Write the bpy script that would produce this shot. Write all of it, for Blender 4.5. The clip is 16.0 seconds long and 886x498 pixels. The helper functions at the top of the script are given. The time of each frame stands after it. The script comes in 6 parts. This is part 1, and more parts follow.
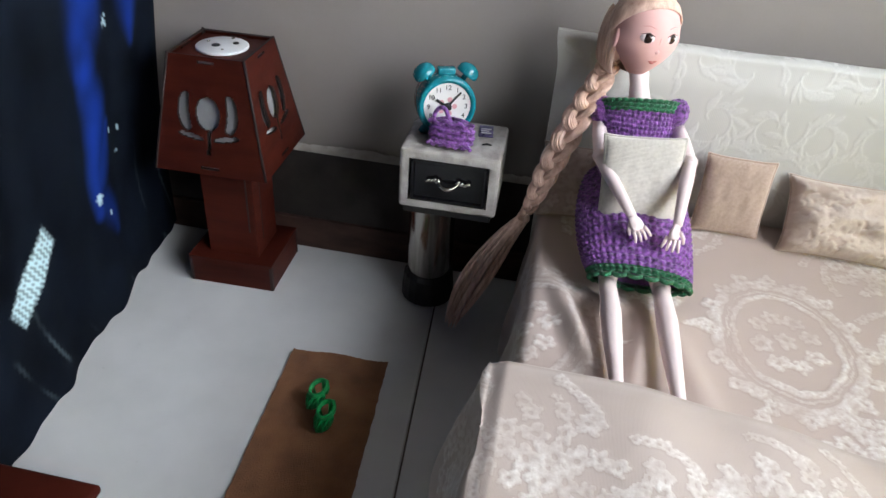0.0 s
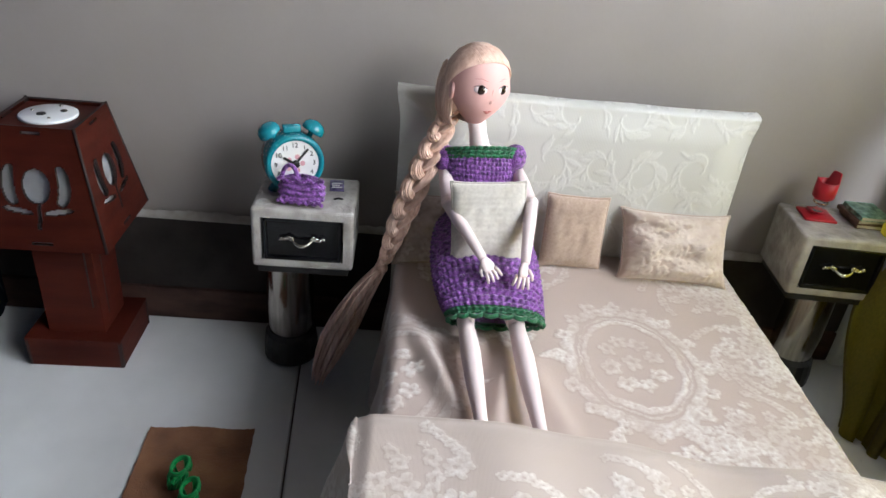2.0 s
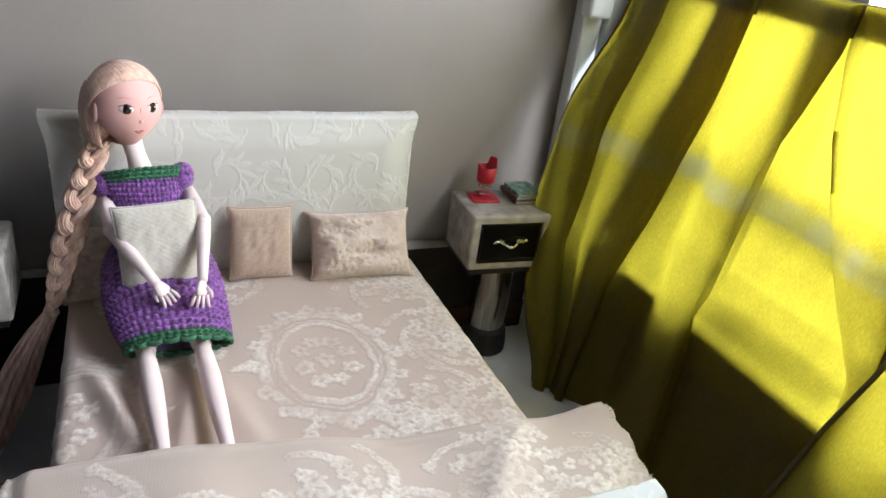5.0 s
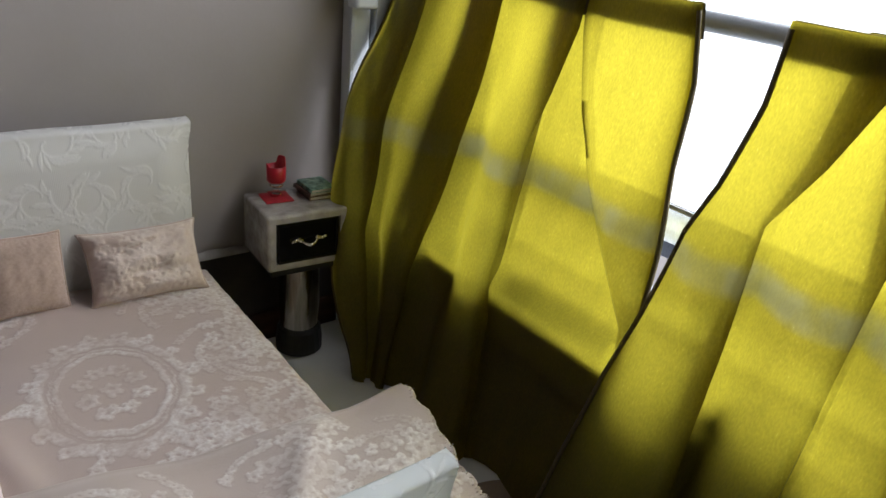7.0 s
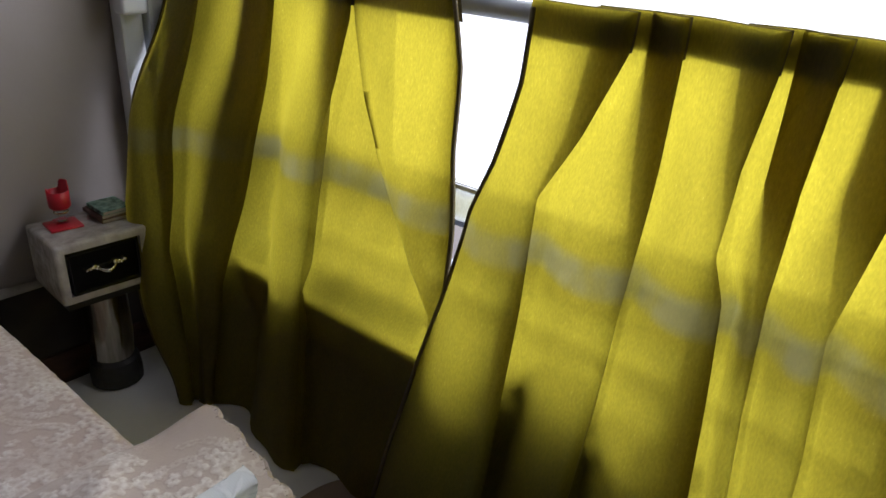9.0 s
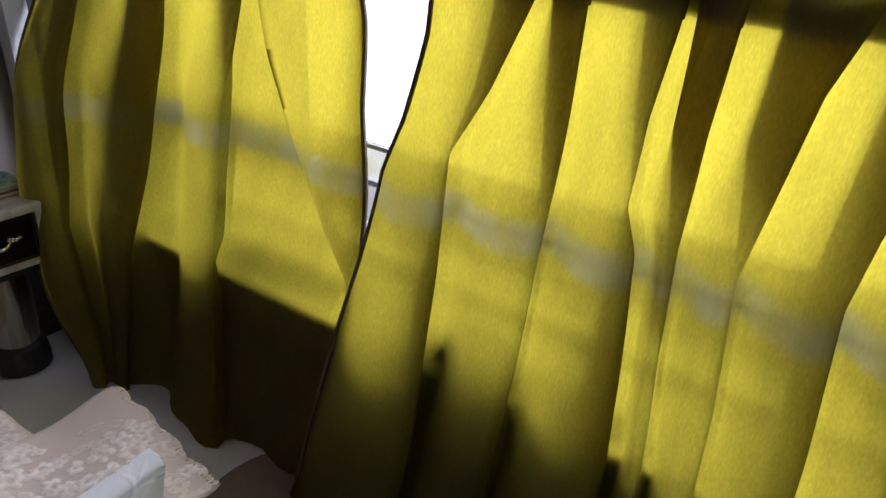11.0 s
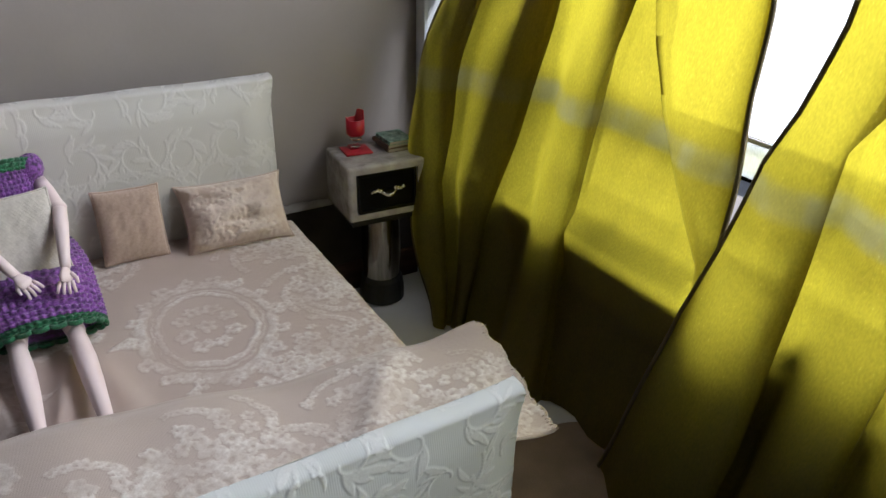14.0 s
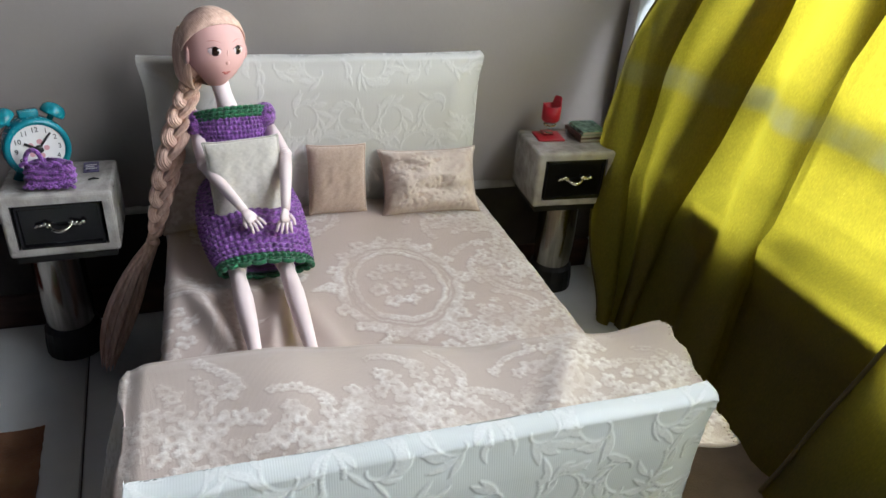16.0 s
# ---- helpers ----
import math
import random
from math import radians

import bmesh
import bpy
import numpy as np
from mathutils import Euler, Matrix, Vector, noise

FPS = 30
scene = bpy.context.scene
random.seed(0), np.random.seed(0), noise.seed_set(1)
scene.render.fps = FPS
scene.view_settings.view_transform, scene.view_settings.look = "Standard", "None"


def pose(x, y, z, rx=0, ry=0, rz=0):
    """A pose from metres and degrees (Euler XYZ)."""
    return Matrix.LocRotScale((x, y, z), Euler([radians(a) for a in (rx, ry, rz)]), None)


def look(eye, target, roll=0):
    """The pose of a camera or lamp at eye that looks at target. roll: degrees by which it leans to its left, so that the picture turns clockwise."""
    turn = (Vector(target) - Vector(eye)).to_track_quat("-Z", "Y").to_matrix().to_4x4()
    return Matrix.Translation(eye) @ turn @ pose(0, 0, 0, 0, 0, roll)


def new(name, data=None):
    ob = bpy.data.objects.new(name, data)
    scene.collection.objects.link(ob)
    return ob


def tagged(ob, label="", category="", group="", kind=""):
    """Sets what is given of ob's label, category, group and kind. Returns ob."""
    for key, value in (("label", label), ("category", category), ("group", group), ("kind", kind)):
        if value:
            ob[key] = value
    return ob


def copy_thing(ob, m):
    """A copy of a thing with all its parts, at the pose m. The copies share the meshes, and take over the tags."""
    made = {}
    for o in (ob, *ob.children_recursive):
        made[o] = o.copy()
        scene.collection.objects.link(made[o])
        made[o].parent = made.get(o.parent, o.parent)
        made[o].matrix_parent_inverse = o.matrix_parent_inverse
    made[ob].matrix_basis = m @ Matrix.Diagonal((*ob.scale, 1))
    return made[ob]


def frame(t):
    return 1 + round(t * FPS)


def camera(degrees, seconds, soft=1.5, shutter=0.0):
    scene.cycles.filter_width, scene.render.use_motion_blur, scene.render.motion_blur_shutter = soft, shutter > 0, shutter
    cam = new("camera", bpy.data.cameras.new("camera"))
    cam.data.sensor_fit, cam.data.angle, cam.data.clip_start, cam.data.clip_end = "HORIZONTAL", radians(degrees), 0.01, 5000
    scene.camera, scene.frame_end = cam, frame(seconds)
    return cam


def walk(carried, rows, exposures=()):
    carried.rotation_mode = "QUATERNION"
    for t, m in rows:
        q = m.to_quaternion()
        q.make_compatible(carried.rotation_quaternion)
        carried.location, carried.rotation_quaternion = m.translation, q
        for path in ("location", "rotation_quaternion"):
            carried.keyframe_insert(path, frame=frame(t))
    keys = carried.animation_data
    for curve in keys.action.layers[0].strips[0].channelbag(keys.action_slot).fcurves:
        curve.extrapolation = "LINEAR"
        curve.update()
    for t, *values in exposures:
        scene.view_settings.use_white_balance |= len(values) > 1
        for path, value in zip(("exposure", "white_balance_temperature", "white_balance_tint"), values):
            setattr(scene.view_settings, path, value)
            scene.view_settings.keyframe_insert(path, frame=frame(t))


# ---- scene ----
cam = camera(64.1, 16.0)
PATH = [
    (0, (0.003, -0.567, 0.451), (-0.241, 1.063, -0.681), 4.5),
    (0.5, (0.001, -0.565, 0.453), (-0.174, 1.101, -0.639), 5.1),
    (1, (0.001, -0.567, 0.456), (-0.106, 1.127, -0.602), 5.5),
    (1.5, (0.005, -0.566, 0.456), (-0.018, 1.144, -0.581), 5.6),
    (2, (0.012, -0.569, 0.457), (0.118, 1.165, -0.534), 5.9),
    (2.5, (0.019, -0.569, 0.457), (0.237, 1.173, -0.5), 6.3),
    (3, (0.025, -0.57, 0.458), (0.316, 1.167, -0.488), 6.3),
    (3.5, (0.032, -0.576, 0.456), (0.461, 1.148, -0.462), 6.9),
    (4, (0.046, -0.582, 0.457), (0.602, 1.109, -0.454), 7.3),
    (6.5, (0.091, -0.606, 0.464), (1.149, 0.873, -0.369), 6.3),
    (7, (0.102, -0.613, 0.465), (1.252, 0.785, -0.386), 6),
    (7.5, (0.11, -0.618, 0.467), (1.334, 0.72, -0.377), 5.4),
    (8, (0.12, -0.626, 0.469), (1.418, 0.635, -0.382), 4.6),
    (8.5, (0.129, -0.634, 0.471), (1.476, 0.574, -0.382), 3.8),
    (9, (0.145, -0.645, 0.471), (1.557, 0.489, -0.378), 3.4),
    (9.5, (0.156, -0.649, 0.467), (1.597, 0.425, -0.409), 3.5),
    (9.7, (0.159, -0.65, 0.465), (1.619, 0.399, -0.423), 3.5),
    (10.7, (0.164, -0.651, 0.463), (1.676, 0.32, -0.473), 3.5),
    (11.8, (0.157, -0.644, 0.459), (1.575, 0.407, -0.494), 2.7),
    (12, (0.153, -0.642, 0.458), (1.526, 0.467, -0.483), 2.7),
    (12.5, (0.138, -0.636, 0.455), (1.428, 0.587, -0.461), 2.5),
    (13, (0.128, -0.636, 0.451), (1.277, 0.71, -0.481), 1.8),
    (13.5, (0.113, -0.633, 0.453), (1.162, 0.793, -0.477), 1.8),
    (14, (0.105, -0.637, 0.452), (1.022, 0.867, -0.494), 1.4),
    (14.5, (0.095, -0.633, 0.443), (0.92, 0.923, -0.505), 2.6),
    (15, (0.076, -0.633, 0.445), (0.827, 0.95, -0.521), 4),
    (15.5, (0.064, -0.632, 0.447), (0.733, 0.984, -0.523), 4.3),
    (16, (0.057, -0.631, 0.45), (0.63, 1.011, -0.538), 4.2),
]
LIGHT = 46.0
EXPOSURES = [(0, -0.86, 6260, 12), (2, -0.82, 6260, 12), (4, -0.68, 6260, 11), (6.5, -1.78, 6310, 14), (8, -1.97, 6310, 17), (9.5, -2.22, 6160, 22), (12, -1.92, 6010, 27), (13, -1.90, 6210, 20), (14, -1.78, 6310, 15), (15, -1.50, 6260, 12), (16, -1.20, 6210, 11)]
walk(cam, [(t, look(eye, target, roll)) for t, eye, target, roll in PATH], EXPOSURES)

# ---- daylight from the window ----
world = bpy.data.worlds.new("world")
scene.world = world
world.use_nodes = True
sky = world.node_tree.nodes.new("ShaderNodeTexSky")
sky.sky_type, sky.sun_disc = "NISHITA", False
sky.sun_elevation, sky.sun_rotation = radians(48), radians(100)
world.node_tree.links.new(sky.outputs[0], world.node_tree.nodes["Background"].inputs[0])
world.node_tree.nodes["Background"].inputs[1].default_value = 0.12

day = bpy.data.lights.new("window_daylight", "AREA")
day.shape, day.size, day.size_y = "RECTANGLE", 0.84, 1.23
day.energy, day.color = LIGHT, (0.93, 0.97, 1.0)
new("window_daylight", day).matrix_world = pose(0.80, -0.640, 0.575, 0, 90, 0)


# ---- materials ----
def nodes_of(name):
    m = bpy.data.materials.new(name)
    m.use_nodes = True
    return m, m.node_tree.nodes, m.node_tree.links, m.node_tree.nodes["Principled BSDF"]


def surface(name, dark, light, scale=40.0, rough=0.5, bump=0.2, fine=400.0, metal=0.0, sheen=0.0, stretch=(1, 1, 1), depth=0.001, coat=0.0, vary=0.06, spec=0.5):
    """A worn surface: two colours blended by broad noise, fine grain in the relief and the gloss."""
    m, n, k, b = nodes_of(name)
    co = n.new("ShaderNodeTexCoord")
    mp = n.new("ShaderNodeMapping")
    mp.inputs["Scale"].default_value = stretch
    k.new(co.outputs["Object"], mp.inputs["Vector"])
    broad, grain = n.new("ShaderNodeTexNoise"), n.new("ShaderNodeTexNoise")
    broad.inputs["Scale"].default_value, broad.inputs["Detail"].default_value = scale, 5
    grain.inputs["Scale"].default_value, grain.inputs["Detail"].default_value = fine, 4
    for q in (broad, grain):
        k.new(mp.outputs[0], q.inputs["Vector"])
    ramp = n.new("ShaderNodeValToRGB")
    ramp.color_ramp.elements[0].position, ramp.color_ramp.elements[1].position = 0.3, 0.7
    ramp.color_ramp.elements[0].color, ramp.color_ramp.elements[1].color = (*dark, 1), (*light, 1)
    k.new(broad.outputs[0], ramp.inputs[0])
    hsv = n.new("ShaderNodeHueSaturation")
    info = n.new("ShaderNodeObjectInfo")
    rng = n.new("ShaderNodeMapRange")
    rng.inputs["To Min"].default_value, rng.inputs["To Max"].default_value = 1 - vary, 1 + vary
    k.new(info.outputs["Random"], rng.inputs[0])
    k.new(rng.outputs[0], hsv.inputs["Value"])
    k.new(ramp.outputs[0], hsv.inputs["Color"])
    k.new(hsv.outputs[0], b.inputs["Base Color"])
    rr = n.new("ShaderNodeMapRange")
    rr.inputs["To Min"].default_value, rr.inputs["To Max"].default_value = max(0.02, rough - 0.1), min(1, rough + 0.1)
    k.new(grain.outputs[0], rr.inputs[0])
    k.new(rr.outputs[0], b.inputs["Roughness"])
    bp = n.new("ShaderNodeBump")
    bp.inputs["Strength"].default_value, bp.inputs["Distance"].default_value = bump, depth
    k.new(grain.outputs[0], bp.inputs["Height"])
    k.new(bp.outputs[0], b.inputs["Normal"])
    b.inputs["Metallic"].default_value = metal
    b.inputs["Sheen Weight"].default_value = sheen
    b.inputs["Coat Weight"].default_value = coat
    b.inputs["Specular IOR Level"].default_value = spec
    return m


def woven(name, dark, light, thread, rough=0.7, bump=0.5, sheen=0.3, depth=0.0006):
    """Cloth with crossing threads of the given number per metre."""
    m, n, k, b = nodes_of(name)
    co = n.new("ShaderNodeTexCoord")
    waves = []
    for axis in ("X", "Z"):
        w = n.new("ShaderNodeTexWave")
        w.bands_direction = axis
        w.inputs["Scale"].default_value, w.inputs["Distortion"].default_value = thread / 6.28 * 2, 0.6
        w.inputs["Detail"].default_value = 1
        k.new(co.outputs["Object"], w.inputs["Vector"])
        waves.append(w)
    mix = n.new("ShaderNodeMath")
    mix.operation = "MULTIPLY"
    cross = n.new("ShaderNodeMapRange")
    cross.inputs["To Min"].default_value = 0.65
    k.new(waves[0].outputs["Fac"], cross.inputs[0])
    k.new(cross.outputs[0], mix.inputs[0])
    k.new(waves[1].outputs["Fac"], mix.inputs[1])
    noise_node = n.new("ShaderNodeTexNoise")
    noise_node.inputs["Scale"].default_value, noise_node.inputs["Detail"].default_value = 420, 3
    k.new(co.outputs["Object"], noise_node.inputs["Vector"])
    add = n.new("ShaderNodeMath")
    add.operation = "MULTIPLY_ADD"
    add.inputs[1].default_value = 0.5
    k.new(mix.outputs[0], add.inputs[0])
    k.new(noise_node.outputs[0], add.inputs[2])
    ramp = n.new("ShaderNodeValToRGB")
    ramp.color_ramp.elements[0].position, ramp.color_ramp.elements[1].position = 0.3, 0.95
    ramp.color_ramp.elements[0].color, ramp.color_ramp.elements[1].color = (*dark, 1), (*light, 1)
    k.new(add.outputs[0], ramp.inputs[0])
    k.new(ramp.outputs[0], b.inputs["Base Color"])
    bp = n.new("ShaderNodeBump")
    bp.inputs["Strength"].default_value, bp.inputs["Distance"].default_value = bump, depth
    k.new(mix.outputs[0], bp.inputs["Height"])
    k.new(bp.outputs[0], b.inputs["Normal"])
    b.inputs["Roughness"].default_value, b.inputs["Sheen Weight"].default_value = rough, sheen
    return m


def brocade(name, satin, pile, rough_satin=0.42, rough_pile=0.8, ribs=1500.0, sheen=0.35, rib_bump=0.35, outline=1.0, tufts=1.0):
    """Cloth whose raised figure (the mesh's own relief, named pile) is paler and rougher than the ribbed satin ground."""
    m, n, k, b = nodes_of(name)
    at = n.new("ShaderNodeAttribute")
    at.attribute_name = "pile"
    co = n.new("ShaderNodeTexCoord")
    grain = n.new("ShaderNodeTexNoise")
    grain.inputs["Scale"].default_value, grain.inputs["Detail"].default_value = 700, 3
    broad = n.new("ShaderNodeTexNoise")
    broad.inputs["Scale"].default_value, broad.inputs["Detail"].default_value = 22, 4
    rib = n.new("ShaderNodeTexWave")
    rib.bands_direction = "X"
    rib.inputs["Scale"].default_value, rib.inputs["Distortion"].default_value = ribs * 6.28 / 20, 0.4
    for q in (grain, broad, rib):
        k.new(co.outputs["Object"], q.inputs["Vector"])
    tone = n.new("ShaderNodeMix")
    tone.data_type = "RGBA"
    tone.inputs[6].default_value, tone.inputs[7].default_value = (*[c * 0.86 for c in satin], 1), (*satin, 1)
    k.new(broad.outputs[0], tone.inputs[0])
    fuzz = n.new("ShaderNodeMix")
    fuzz.data_type = "RGBA"
    fuzz.inputs[6].default_value, fuzz.inputs[7].default_value = (*[c * 0.8 for c in pile], 1), (*pile, 1)
    k.new(grain.outputs[0], fuzz.inputs[0])
    # the pile is broken into small tufts
    tuft = n.new("ShaderNodeTexNoise")
    tuft.inputs["Scale"].default_value, tuft.inputs["Detail"].default_value = 330, 3
    k.new(co.outputs["Object"], tuft.inputs["Vector"])
    thin = n.new("ShaderNodeMapRange")
    thin.inputs["From Min"].default_value, thin.inputs["From Max"].default_value = 0.32, 0.62
    thin.inputs["To Min"].default_value, thin.inputs["To Max"].default_value = 1 - 0.75 * tufts, 1.0
    k.new(tuft.outputs[0], thin.inputs[0])
    cover_share = n.new("ShaderNodeMath")
    cover_share.operation = "MULTIPLY"
    k.new(at.outputs["Fac"], cover_share.inputs[0])
    k.new(thin.outputs[0], cover_share.inputs[1])
    both = n.new("ShaderNodeMix")
    both.data_type = "RGBA"
    k.new(cover_share.outputs[0], both.inputs[0])
    k.new(tone.outputs[2], both.inputs[6])
    k.new(fuzz.outputs[2], both.inputs[7])
    # a darker outline where the figure rises from the ground
    line = n.new("ShaderNodeValToRGB")
    line.color_ramp.elements[0].color, line.color_ramp.elements[1].color = (1, 1, 1, 1), (1, 1, 1, 1)
    line.color_ramp.elements[1].position = 0.30
    dip = line.color_ramp.elements.new(0.12)
    dip.color = (0.84, 0.80, 0.76, 1)
    k.new(at.outputs["Fac"], line.inputs[0])
    lined = n.new("ShaderNodeMix")
    lined.data_type, lined.blend_type = "RGBA", "MULTIPLY"
    lined.inputs[0].default_value = outline
    k.new(both.outputs[2], lined.inputs[6])
    k.new(line.outputs[0], lined.inputs[7])
    k.new(lined.outputs[2], b.inputs["Base Color"])
    rg = n.new("ShaderNodeMapRange")
    rg.inputs["To Min"].default_value, rg.inputs["To Max"].default_value = rough_satin, rough_pile
    k.new(at.outputs["Fac"], rg.inputs[0])
    k.new(rg.outputs[0], b.inputs["Roughness"])
    hs = n.new("ShaderNodeMix")
    k.new(at.outputs["Fac"], hs.inputs[0])
    faint = n.new("ShaderNodeMath")
    faint.operation = "MULTIPLY"
    faint.inputs[1].default_value = 0.12
    k.new(rib.outputs["Fac"], faint.inputs[0])
    k.new(faint.outputs[0], hs.inputs[2])
    k.new(tuft.outputs[0], hs.inputs[3])
    bp = n.new("ShaderNodeBump")
    bp.inputs["Strength"].default_value, bp.inputs["Distance"].default_value = rib_bump, 0.0012
    k.new(hs.outputs[0], bp.inputs["Height"])
    k.new(bp.outputs[0], b.inputs["Normal"])
    b.inputs["Sheen Weight"].default_value = sheen
    return m


def sheer(name, colour, through_colour, share, open_weave=0.0):
    """Thin glossy curtain cloth: part of the light is scattered back, part goes through."""
    m, n, k, b = nodes_of(name)
    out = n["Material Output"]
    co = n.new("ShaderNodeTexCoord")
    mp = n.new("ShaderNodeMapping")
    mp.inputs["Scale"].default_value = (1, 1.5, 0.6)
    k.new(co.outputs["Object"], mp.inputs["Vector"])
    slub = n.new("ShaderNodeTexNoise")
    slub.inputs["Scale"].default_value, slub.inputs["Detail"].default_value = 480, 6
    broad = n.new("ShaderNodeTexNoise")
    broad.inputs["Scale"].default_value, broad.inputs["Detail"].default_value = 30, 4
    for q in (slub, broad):
        k.new(mp.outputs[0], q.inputs["Vector"])
    ramp = n.new("ShaderNodeValToRGB")
    ramp.color_ramp.elements[0].position, ramp.color_ramp.elements[1].position = 0.32, 0.68
    ramp.color_ramp.elements[0].color = (*[c * 0.76 for c in through_colour], 1)
    ramp.color_ramp.elements[1].color = (*through_colour, 1)
    spark = ramp.color_ramp.elements.new(0.80)
    spark.color = (*[min(1, c * 1.1 + 0.16) for c in through_colour], 1)
    k.new(slub.outputs[0], ramp.inputs[0])
    tone = n.new("ShaderNodeMix")
    tone.data_type, tone.blend_type = "RGBA", "MULTIPLY"
    tone.inputs[0].default_value = 0.35
    k.new(ramp.outputs[0], tone.inputs[6])
    k.new(broad.outputs[0], tone.inputs[7])
    # a silvery band put into the colour: the window rail's grey light showing through
    sep = n.new("ShaderNodeSeparateXYZ")
    k.new(co.outputs["Object"], sep.inputs[0])
    band = n.new("ShaderNodeValToRGB")
    stops = band.color_ramp.elements
    stops[0].position, stops[1].position = 0.250, 0.278
    stops[0].color = stops[1].color = (0, 0, 0, 1)
    for at_z in (0.257, 0.270):
        stops.new(at_z).color = (1, 1, 1, 1)
    k.new(sep.outputs["Z"], band.inputs[0])
    patch = n.new("ShaderNodeMapRange")
    patch.inputs["From Min"].default_value, patch.inputs["From Max"].default_value = 0.42, 0.60
    patch.inputs["To Min"].default_value, patch.inputs["To Max"].default_value = 0.28, 0.62
    k.new(broad.outputs[0], patch.inputs[0])
    silver = n.new("ShaderNodeMath")
    silver.operation = "MULTIPLY"
    k.new(band.outputs[0], silver.inputs[0])
    k.new(patch.outputs[0], silver.inputs[1])
    weave = n.new("ShaderNodeMix")
    weave.data_type = "RGBA"
    k.new(silver.outputs[0], weave.inputs[0])
    k.new(tone.outputs[2], weave.inputs[6])
    weave.inputs[7].default_value = (0.50, 0.48, 0.26, 1)
    bp = n.new("ShaderNodeBump")
    bp.inputs["Strength"].default_value, bp.inputs["Distance"].default_value = 0.22, 0.0008
    k.new(slub.outputs[0], bp.inputs["Height"])
    tr = n.new("ShaderNodeBsdfTranslucent")
    k.new(weave.outputs[2], tr.inputs["Color"])
    k.new(bp.outputs[0], tr.inputs["Normal"])
    k.new(bp.outputs[0], b.inputs["Normal"])
    b.inputs["Base Color"].default_value = (*colour, 1)
    b.inputs["Roughness"].default_value = 0.45
    b.inputs["Specular IOR Level"].default_value = 0.3
    mx = n.new("ShaderNodeMixShader")
    mx.inputs[0].default_value = share
    k.new(b.outputs[0], mx.inputs[1])
    k.new(tr.outputs[0], mx.inputs[2])
    # the open weave lets the window show through
    gaps = n.new("ShaderNodeBsdfTransparent")
    k.new(weave.outputs[2], gaps.inputs["Color"])
    whole = n.new("ShaderNodeMixShader")
    whole.inputs[0].default_value = open_weave
    k.new(mx.outputs[0], whole.inputs[1])
    k.new(gaps.outputs[0], whole.inputs[2])
    k.new(whole.outputs[0], out.inputs["Surface"])
    return m


def printed_cloth(name):
    """Dark night-blue cloth; the blue and white figures of its print are kept in the mesh as ink_blue and ink_white."""
    m, n, k, b = nodes_of(name)
    co = n.new("ShaderNodeTexCoord")
    broad = n.new("ShaderNodeTexNoise")
    broad.inputs["Scale"].default_value, broad.inputs["Detail"].default_value = 14, 6
    k.new(co.outputs["Object"], broad.inputs["Vector"])
    ramp = n.new("ShaderNodeValToRGB")
    ramp.color_ramp.elements[0].position, ramp.color_ramp.elements[1].position = 0.35, 0.75
    ramp.color_ramp.elements[0].color, ramp.color_ramp.elements[1].color = (0.003, 0.0042, 0.007, 1), (0.007, 0.011, 0.020, 1)
    k.new(broad.outputs[0], ramp.inputs[0])
    last = ramp.outputs[0]
    for ink, colour in (("ink_blue", (0.010, 0.038, 0.27)), ("ink_white", (0.55, 0.75, 0.8))):
        at = n.new("ShaderNodeAttribute")
        at.attribute_name = ink
        mx = n.new("ShaderNodeMix")
        mx.data_type = "RGBA"
        k.new(at.outputs["Fac"], mx.inputs[0])
        k.new(last, mx.inputs[6])
        mx.inputs[7].default_value = (*colour, 1)
        last = mx.outputs[2]
    k.new(last, b.inputs["Base Color"])
    b.inputs["Roughness"].default_value, b.inputs["Specular IOR Level"].default_value = 0.85, 0.05
    fine = n.new("ShaderNodeTexNoise")
    fine.inputs["Scale"].default_value = 900
    k.new(co.outputs["Object"], fine.inputs["Vector"])
    bp = n.new("ShaderNodeBump")
    bp.inputs["Strength"].default_value, bp.inputs["Distance"].default_value = 0.15, 0.0006
    k.new(fine.outputs[0], bp.inputs["Height"])
    k.new(bp.outputs[0], b.inputs["Normal"])
    return m


def clear_glass(name):
    m, n, k, b = nodes_of(name)
    b.inputs["Base Color"].default_value = (0.96, 0.98, 0.98, 1)
    b.inputs["Transmission Weight"].default_value, b.inputs["Roughness"].default_value, b.inputs["IOR"].default_value = 1, 0.02, 1.1
    return m


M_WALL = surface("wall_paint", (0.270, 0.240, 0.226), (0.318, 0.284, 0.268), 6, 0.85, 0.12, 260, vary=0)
# for walls out of view: darker than wall_north's paint, to limit bounced light
M_UNSEEN_WALL = surface("unseen_wall_low_bounce", (0.17, 0.145, 0.125), (0.22, 0.19, 0.165), 6, 0.85, 0.12, 260, vary=0)
M_TRIM = surface("white_trim", (0.62, 0.66, 0.68), (0.72, 0.75, 0.76), 20, 0.4, 0.05, 300, vary=0)
M_METAL = surface("grey_metal", (0.30, 0.32, 0.34), (0.42, 0.44, 0.46), 30, 0.4, 0.05, 600, metal=0.6)
M_TILE = surface("floor_tile", (0.64, 0.645, 0.64), (0.74, 0.745, 0.74), 14, 0.32, 0.06, 120, vary=0.02)
M_GROUT = surface("grout", (0.10, 0.088, 0.078), (0.19, 0.17, 0.15), 60, 0.9, 0.3, 500, vary=0)
M_SKIRT_DARK = surface("dark_skirting_tile", (0.022, 0.018, 0.0165), (0.042, 0.034, 0.031), 30, 0.6, 0.15, 200, vary=0, spec=0.2)
